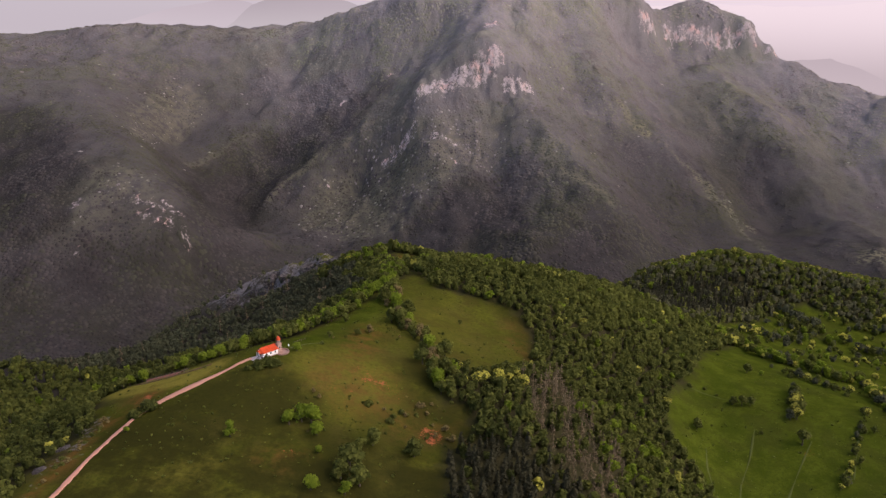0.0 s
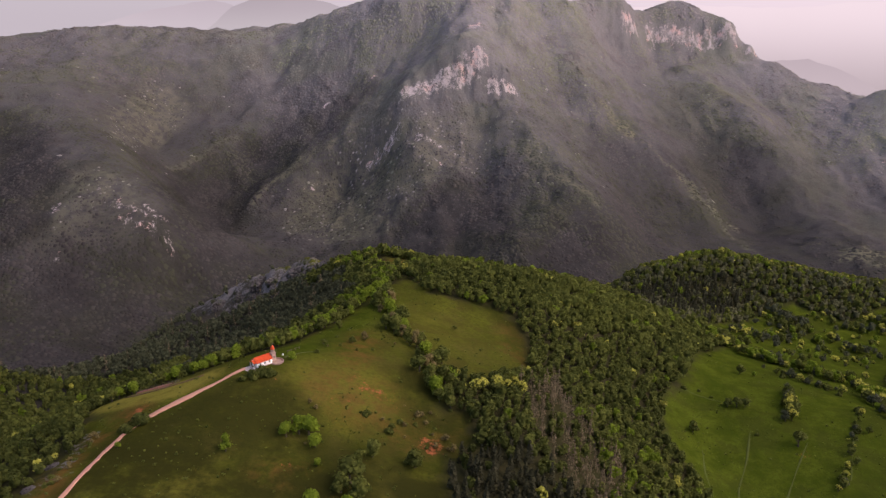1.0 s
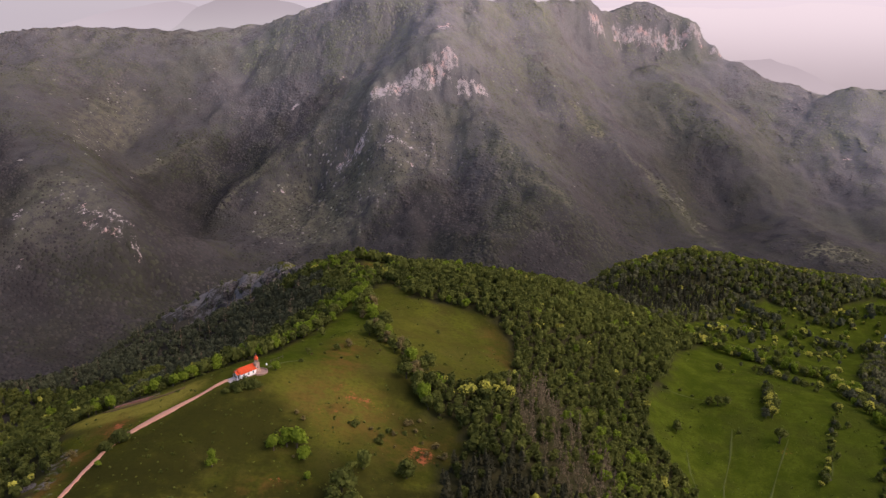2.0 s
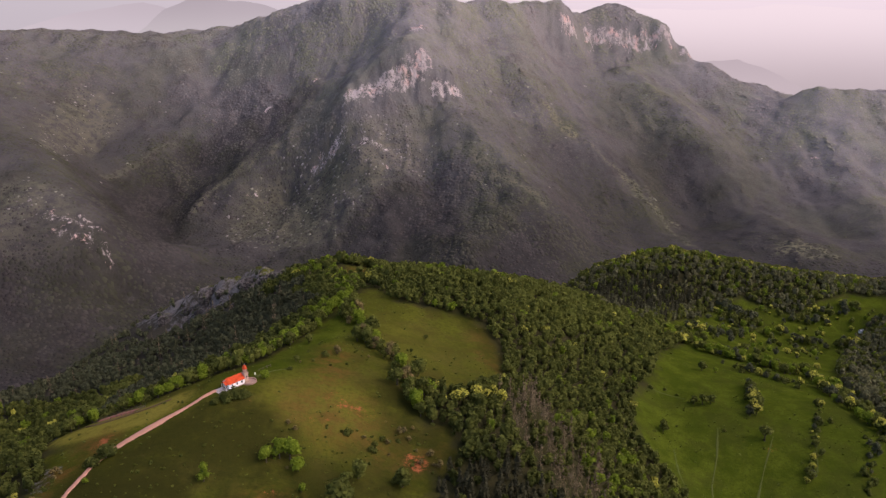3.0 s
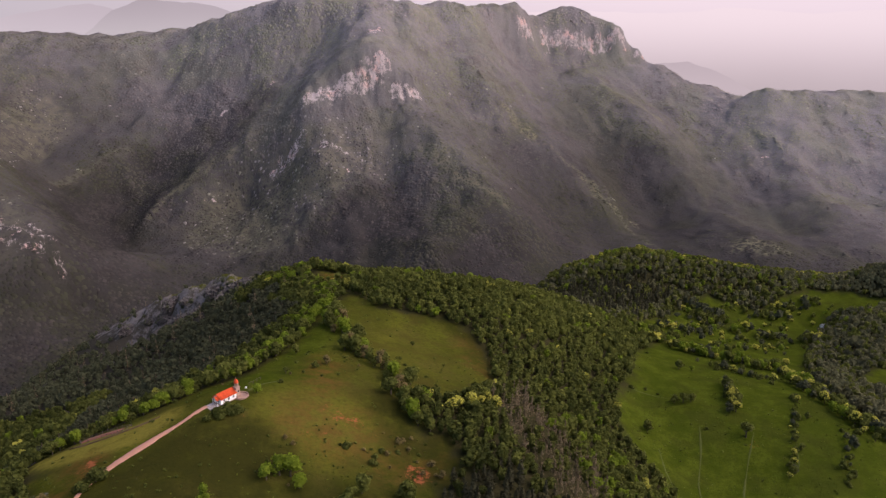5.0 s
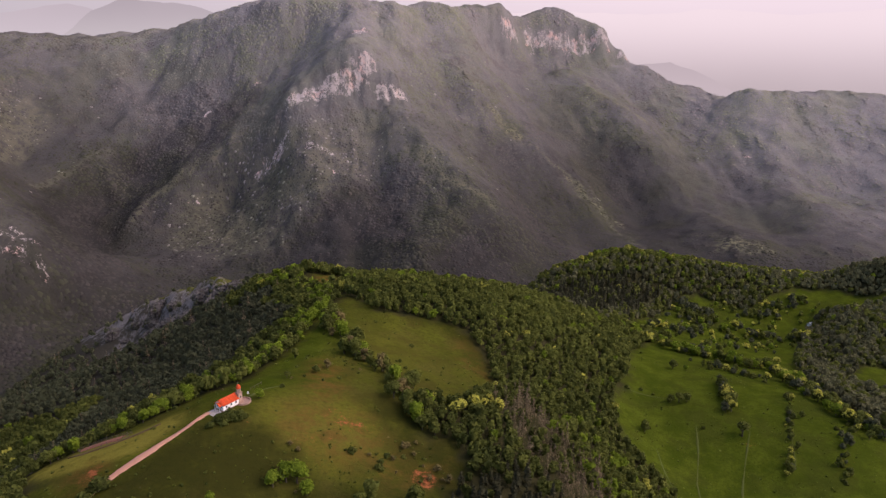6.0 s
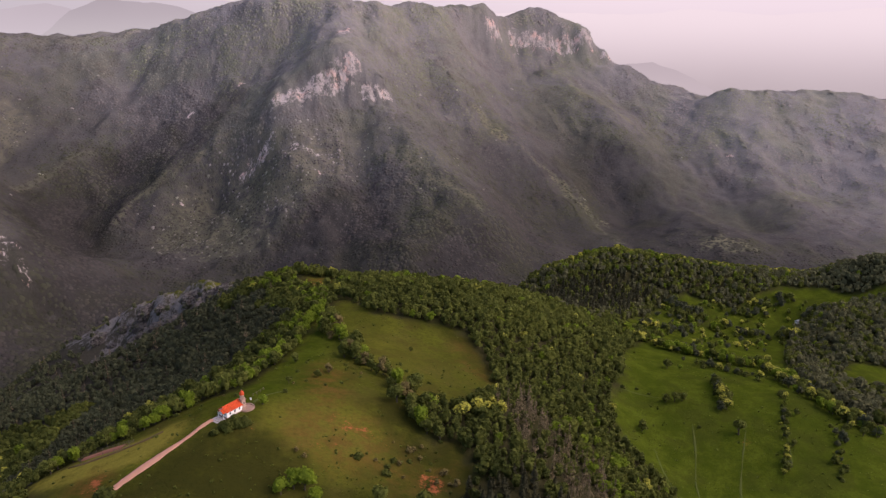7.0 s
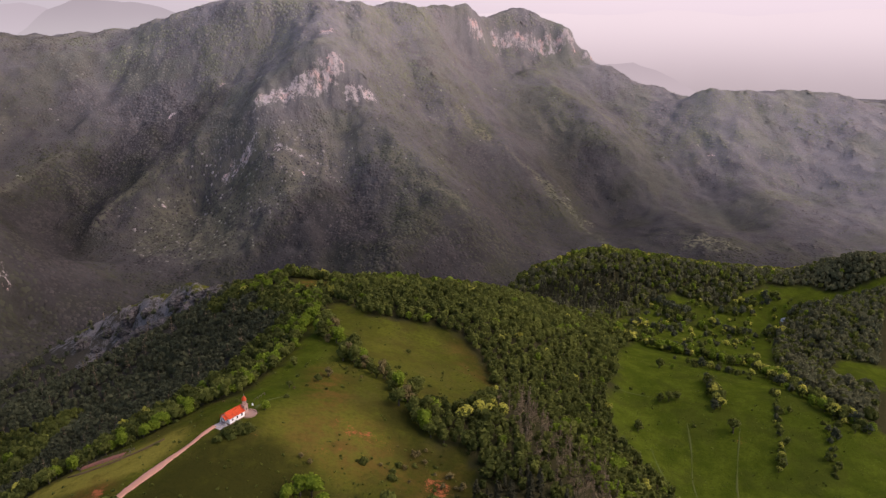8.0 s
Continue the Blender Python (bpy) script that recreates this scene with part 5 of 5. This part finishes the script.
    add_box(bm, tx - 0.03, tx + 0.03, ty - 0.22, ty + 0.22, 7.82, 7.88)
    part("cross", bm, M_METAL, dome, "small metal cross")
    return tagged(base, "small whitewashed chapel with orange-red tiled roof and brick bell tower", "chapel")


def terrace():
    base = new("stone_terrace")
    base.matrix_world = CH
    part("paving", ring_solid(bmesh.new(), [(2.7, -1.6), (2.65, 0.04)], 18), M_STONE, base, "pinkish stone paving").location = (8.9, 0.0, 0)
    bm = bmesh.new()
    for k in range(15):
        a = -2.75 + k * 0.27
        r = bmesh.ops.create_cube(bm, size=1.0)["verts"]
        bmesh.ops.transform(bm, matrix=Matrix.Translation((8.9 + 2.65 * math.cos(a), 2.65 * math.sin(a), -0.45)) @ pose(0, 0, 0, 0, 0, math.degrees(a)) @ Matrix.Diagonal((0.36, 0.83, 2.0, 1)), verts=r)
    part("parapet", bm, M_STONE, base, "low pinkish stone parapet wall")
    for k in range(3):
        part("step", box(5.6 - k * 0.35, 6.6, -1.6, -0.1, -1.2, -0.15 - 0.17 * k), M_STONE, base)
    return tagged(base, "round stone terrace with low parapet beside the chapel tower", "terrace")


def forecourt():
    base = new("forecourt_slab")
    base.matrix_world = CH
    for i in range(4):
        for j in range(4):
            part("paving_slab", box(-4.2 + i * 1.0, -3.22 + i * 1.0, 0.3 + j * 1.06, 1.34 + j * 1.06, -1.0, -0.02 - 0.02 * ((i + j) % 2), bevel=0.03), M_PALE_STONE, base)
    return tagged(base, "pale grey paved forecourt before the chapel porch", "paving")


def white_shed():
    base = new("shed")
    base.matrix_world = pose(491, 648, ground_at(491, 648), 0, 0, 12)
    part("wall", box(-4.5, 4.5, -1.6, 1.6, -0.8, 2.0), M_WHITE, base)
    part("roof", prism(bmesh.new(), [(-1.9, 1.95), (1.9, 1.95), (1.9, 2.1), (0, 2.8), (-1.9, 2.1)], "x", -4.8, 4.8), M_METAL, base, "pale metal roof")
    part("door", box(-0.6, 0.6, -1.66, -1.6, 0.0, 1.9), M_WOOD, base)
    return tagged(base, "long low white shed in a far meadow", "shed")


white_shed()
chapel()
terrace()
forecourt()


def marker_stone():
    bm = box(-0.3, 0.3, -0.2, 0.2, -0.3, 0.15, bevel=0.04)
    add_box(bm, -0.2, 0.2, -0.12, 0.12, 0.12, 0.8, 0.05)
    me = bpy.data.meshes.new("marker_stone")
    bm.to_mesh(me)
    bm.free()
    me.materials.append(M_WHITE)
    ob = new("marker_stone", me)
    ob.matrix_world = pose(-67, 277, ground_at(-67, 277), 0, 0, 30)
    return tagged(ob, "small white stone marker in the grass behind the chapel", "stone")


def rail_fence():
    """A short pale rail beside the footpath."""
    base = new("rail_fence")
    pts = [(-66.5, 283.5), (-65.2, 286.0), (-64.0, 288.5), (-62.8, 291)]
    for k, (x, y) in enumerate(pts):
        z = ground_at(x, y)
        part("post", box(x - 0.08, x + 0.08, y - 0.08, y + 0.08, z - 0.4, z + 1.1), M_POST, base)
        if k:
            x0, y0 = pts[k - 1]
            z0 = ground_at(x0, y0)
            d = Vector((x - x0, y - y0, z - z0))
            bm = ring_solid(bmesh.new(), [(0.05, 0), (0.05, d.length)], 6)
            bmesh.ops.transform(bm, matrix=Matrix.Translation((x0, y0, z0 + 0.95)) @ d.to_track_quat("Z", "Y").to_matrix().to_4x4(), verts=bm.verts)
            part("rail", bm, M_POST, base)
    return tagged(base, "short pale wooden rail beside the footpath", "fence")


marker_stone()
rail_fence()


# ---- single trees ----
def tree_mesh(name, crown, tint, bloom, material):
    v, t, q, c = crown
    me = arrays_mesh(name, v, t, q)
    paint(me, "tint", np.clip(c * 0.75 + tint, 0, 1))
    paint(me, "bloom", bloom * (c > 0.52))
    me.materials.append(material)
    return me


def trunk_bmesh(seed, tall=1.0, limbs=5):
    rng = random.Random(seed)
    bm = bmesh.new()
    ring_solid(bm, [(0.11, -0.25), (0.075, 0.1), (0.06, 0.5 * tall), (0.035, 1.1 * tall)], 6)
    for k in range(limbs):
        a, z = rng.uniform(0, 6.28), rng.uniform(0.35, 0.8) * tall
        foot, tip = Vector((0, 0, z)), Vector((0.5 * math.cos(a), 0.5 * math.sin(a), z + rng.uniform(0.3, 0.6)))
        turn = (tip - foot).to_track_quat("Z", "Y").to_matrix().to_4x4()
        n = len(bm.verts)
        ring_solid(bm, [(0.035, 0), (0.012, (tip - foot).length)], 5)
        bm.verts.ensure_lookup_table()
        bmesh.ops.transform(bm, matrix=Matrix.Translation(foot) @ turn, verts=bm.verts[n:])
    return bm


def tree_kind(name, seed, tint, bloom, label, squat=1.0, tufts=310, size=0.21, material=None, category="tree", crown=None, sink=0.0):
    base = new(name)
    part("trunk", trunk_bmesh(seed, squat), M_BARK, base)
    c = new("crown", tree_mesh("crown", crown or broad_crown(seed, tufts, size, squat), tint, bloom, material or M_LEAF))
    c.parent = base
    c.location.z = sink
    return tagged(base, label, category)


KINDS = {
    "green": [tree_kind("broadleaf_tree", 101 + k, 0.3, 0, "rounded mid-green broadleaf tree in grass") for k in range(3)],
    "bright": [tree_kind("broadleaf_tree", 111 + k, 0.35, 0, "bright fresh green broadleaf tree in grass", material=M_FRESH) for k in range(2)],
    "dark": [tree_kind("broadleaf_tree", 121 + k, 0.08, 0, "dark green broadleaf tree with dense crown") for k in range(2)],
    "bloom": [tree_kind("blossom_tree", 131 + k, 0.2, 0.9, "tree covered in pale cream blossom in a hedgerow") for k in range(2)],
    "brown": [tree_kind("sparse_tree", 141, 0.1, 0, "sparse brownish tree with thin twiggy crown", 1.1, 240, 0.15, M_TWIG)],
    "slim": [tree_kind("broadleaf_tree", 145, 0.0, 0, "slim yellow-green tree with thin crown in grass", 1.5, 260, 0.17, M_FRESH)],
    "dull": [tree_kind("broadleaf_tree", 171 + k, 0.35, 0, "dull grey-green broadleaf tree in a hedgerow", material=M_DULL) for k in range(2)],
    "thorn": [tree_kind("thorn_bush", 161 + k, -0.1, 0, "dark dense thorn bush on the hill crest", 0.62, 300, 0.2, None, "bush", None, -0.22) for k in range(2)],
    "bush": [tree_kind("bush", 151 + k, 0.14, 0, "low green bush in the meadow", 0.62, 300, 0.2, None, "bush", None, -0.22) for k in range(3)],
}
SPARE = [o for group in KINDS.values() for o in group]
pick_rng = random.Random(8)
FAR_PLANTS = []


def plant(kind, x, y, wide, tall=1.0, group="trees and bushes on the open grass"):
    """One tree or bush: crown width in metres, height as a share of the usual."""
    ob = pick_rng.choice(KINDS[kind])
    if y > 500:
        FAR_PLANTS.append((kind, x, y, wide / 2, wide / 2 * tall))
        return None
    s = wide / 2
    m = Matrix.Translation((x, y, ground_at(x, y) - 0.05)) @ pose(0, 0, 0, 0, 0, pick_rng.uniform(0, 360)) @ Matrix.Diagonal((s, s, s * tall, 1))
    return tagged(copy_thing(ob, m), group=group)


def hedge(line, gap, kinds, wide, spread=1.5, tall=(0.9, 1.2), group="hedgerow trees"):
    d = 0.0
    for (x0, y0), (x1, y1) in zip(line[:-1], line[1:]):
        n = math.hypot(x1 - x0, y1 - y0)
        while d < n:
            u = d / n
            plant(pick_rng.choice(kinds), x0 + (x1 - x0) * u + pick_rng.gauss(0, spread), y0 + (y1 - y0) * u + pick_rng.gauss(0, spread), pick_rng.uniform(*wide), pick_rng.uniform(*tall), group)
            d += gap * pick_rng.uniform(0.7, 1.4)
        d -= n


# pasture
for kind, x, y, w in (("bright", -56.5, 226, 6.4), ("bright", -52.5, 229, 7.4), ("bright", -49, 229, 8.6), ("bright", -46, 223.5, 6.2), ("slim", -74, 213, 5.0),
                      ("dark", -32, 207, 11), ("dark", -34.5, 202, 8), ("green", -28, 200, 9), ("green", -26, 224, 7.5), ("green", -30, 219, 5.5), ("dark", -11, 223, 8),
                      ("bright", -44, 213, 3.4), ("bright", -43, 194, 6), ("bright", -32, 194.5, 5), ("green", -50, 329, 5.2), ("dark", -41, 306, 3.8), ("brown", -36, 312, 4.4),
                      ("dark", -53, 298, 3.4), ("bush", -54.5, 287, 2.8), ("bush", -46, 300, 2), ("thorn", -109, 229, 8.5), ("thorn", -112.5, 225, 6), ("bright", -110, 213.5, 2.6), ("thorn", -71.6, 258.4, 8.0),
                      ("thorn", -75.3, 257.2, 5.5), ("thorn", -68.6, 258.2, 6.4), ("thorn", -73.8, 256.0, 6.5), ("thorn", -78.5, 254, 4), ("bright", -62.6, 272.5, 4.2), ("bush", -73, 287, 2.6), ("bush", -30, 248, 4.2), ("bush", -21, 241, 4),
                      ("bush", -17, 249, 3.4), ("bush", -20, 245, 3), ("dark", 8, 358, 3.2), ("bush", -1, 335, 2.2), ("brown", -9, 329, 4.5)):
    plant(kind, x, y, w)
hedge([(-36, 400), (-31, 380), (-27, 358), (-20, 331), (-14, 321), (-8, 309), (-5, 293), (-1, 278), (2, 262)], 1.9, ("green", "green", "dark", "bright", "brown", "green"), (4.0, 9.0), 2.9)
hedge([(-135, 266), (-121, 279), (-103, 282), (-91, 297)], 2.8, ("green", "bright", "bright", "bush"), (3.5, 6.5), 1.5)
hedge([(-34, 419), (-43, 398), (-46, 376), (-60, 331)], 4.0, ("green", "bright", "dark"), (5.0, 8.0), 1.2)
for x, y, w in ((15, 279, 7.5), (18.5, 283, 6.5), (25, 287, 7.5), (30, 290, 6), (9, 277, 5), (36, 291, 6.5), (6, 289, 5), (33, 296, 5.5)):
    plant("bloom", x, y, w)
heath = random.Random(12)
for k in range(20):
    plant(heath.choice(("brown", "brown", "bush")), heath.gauss(-4, 8), heath.gauss(246, 10), heath.uniform(1.2, 3.6), heath.uniform(0.6, 1.0))
for k in range(54):
    x, y = heath.uniform(-100, 20), heath.uniform(186, 345)
    if not in_wood(np.array([x]), np.array([y]))[0] and math.hypot(x + 73, y - 266) > 13 and min(near_line(np.array([x]), np.array([y]), TRACK)) > 4:
        plant(heath.choice(("bush", "thorn", "bush", "brown")), x, y, heath.triangular(0.7, 2.8, 1.1), heath.uniform(0.6, 1.0))
for k in range(26):
    y = heath.uniform(172, 234)
    plant(heath.choice(("brown", "thorn", "brown", "bush")), -122.5 - 0.06 * (y - 200) + heath.gauss(0, 1.6), y, heath.uniform(1.0, 3.0), heath.uniform(0.6, 0.9), "low bushes beside the track")
# meadows to the east
for kind, x, y, w in (("green", 149, 366, 8), ("dark", 205, 353, 10.5), ("bush", 187, 366, 3.4), ("green", 213, 450, 8), ("bright", 222, 447, 4.5), ("bush", 207, 488, 3), ("bush", 170, 414, 3),
                      ("dark", 182, 397, 6.5), ("dark", 187, 395, 7.5), ("green", 192, 394.5, 6.5), ("bush", 160, 414, 4), ("bush", 176, 408, 2.5), ("green", 250, 361, 5), ("bush", 262, 346, 4)):
    plant(kind, x, y, w)
hedge([(216, 562), (232, 548), (244, 522), (264, 505), (285, 490), (303, 465), (302, 440), (290, 402), (280, 370), (279, 350), (292, 332)], 1.45, ("green", "bloom", "bright", "bright", "green", "dull"), (4.5, 9.5), 4.2)
hedge([(231, 418), (225, 403), (217, 390), (211, 377)], 1.9, ("green", "bloom", "bloom", "dark", "dull"), (5.0, 8.0), 1.6)
hedge([(266, 395), (247, 368), (227, 338), (206, 312)], 3.0, ("bush", "green", "bush", "dull", "bloom"), (1.4, 5.8), 1.6)
hedge([(282, 352), (256, 333), (234, 302)], 2.6, ("bush", "green", "dull"), (1.6, 6.5), 1.9)
hedge([(247, 474), (262, 450), (275, 428)], 2.2, ("bush", "green", "bloom", "dull"), (3, 7), 4.5)
hedge([(262, 580), (299, 588), (330, 612)], 3.2, ("green", "dull", "bright", "dull", "bloom"), (6, 9.5), 3.5)
hedge([(352, 690), (363, 668), (378, 662)], 3.6, ("dark", "green", "dark"), (8, 12), 4)
hedge([(330, 660), (352, 628), (390, 634)], 3.5, ("green", "dull", "bush", "bright"), (5, 9), 6)
hedge([(405, 680), (428, 664), (471, 672), (512, 692)], 4, ("green", "dull", "bush", "bloom"), (6, 11), 5)
hedge([(392, 640), (420, 618), (456, 600)], 3.5, ("green", "dull", "bloom"), (6, 11), 6)
# scattered growth in the upper meadows
for k in range(330):
    x, y = pick_rng.uniform(235, 545), pick_rng.uniform(470, 695)
    u = 0.0 if inside(np.array([x]), np.array([y]), [(245, 525), (300, 470), (330, 485), (440, 600), (530, 660), (520, 690), (350, 700), (290, 640), (262, 590)])[0] else 1.0
    if u or in_wood(np.array([x]), np.array([y]))[0]:
        continue
    plant(pick_rng.choice(("green", "dull", "bush", "bright", "bloom", "dull")), x, y, pick_rng.uniform(3, 8), pick_rng.uniform(0.9, 1.15), "scattered trees of the upper meadows")
# trees of the far meadows, too many and too small to tell apart
for seed, kinds, mat, lab in ((1, ("bright",), M_FRESH, "fresh green trees along far meadow hedges"), (2, ("dull", "dark"), M_DULL, "dull grey-green trees along far meadow hedges"),
                              (3, ("green", "bush", "bloom", "brown"), M_LEAF, "green bushes and blossoming trees in far meadows")):
    rows = [r for r in FAR_PLANTS if r[0] in kinds]
    q = np.array([r[1:] for r in rows])
    grove("far_hedgerow", BROAD, np.column_stack([q[:, 0], q[:, 1], height(q[:, 0], q[:, 1]) - 0.3]), q[:, 2:], np.full(len(q), 0.2), np.array([0.9 * (r[0] == "bloom") for r in rows]), mat, lab, "hedge", seed)
for ob in SPARE:
    for child in ob.children:
        bpy.data.objects.remove(child)
    bpy.data.objects.remove(ob)
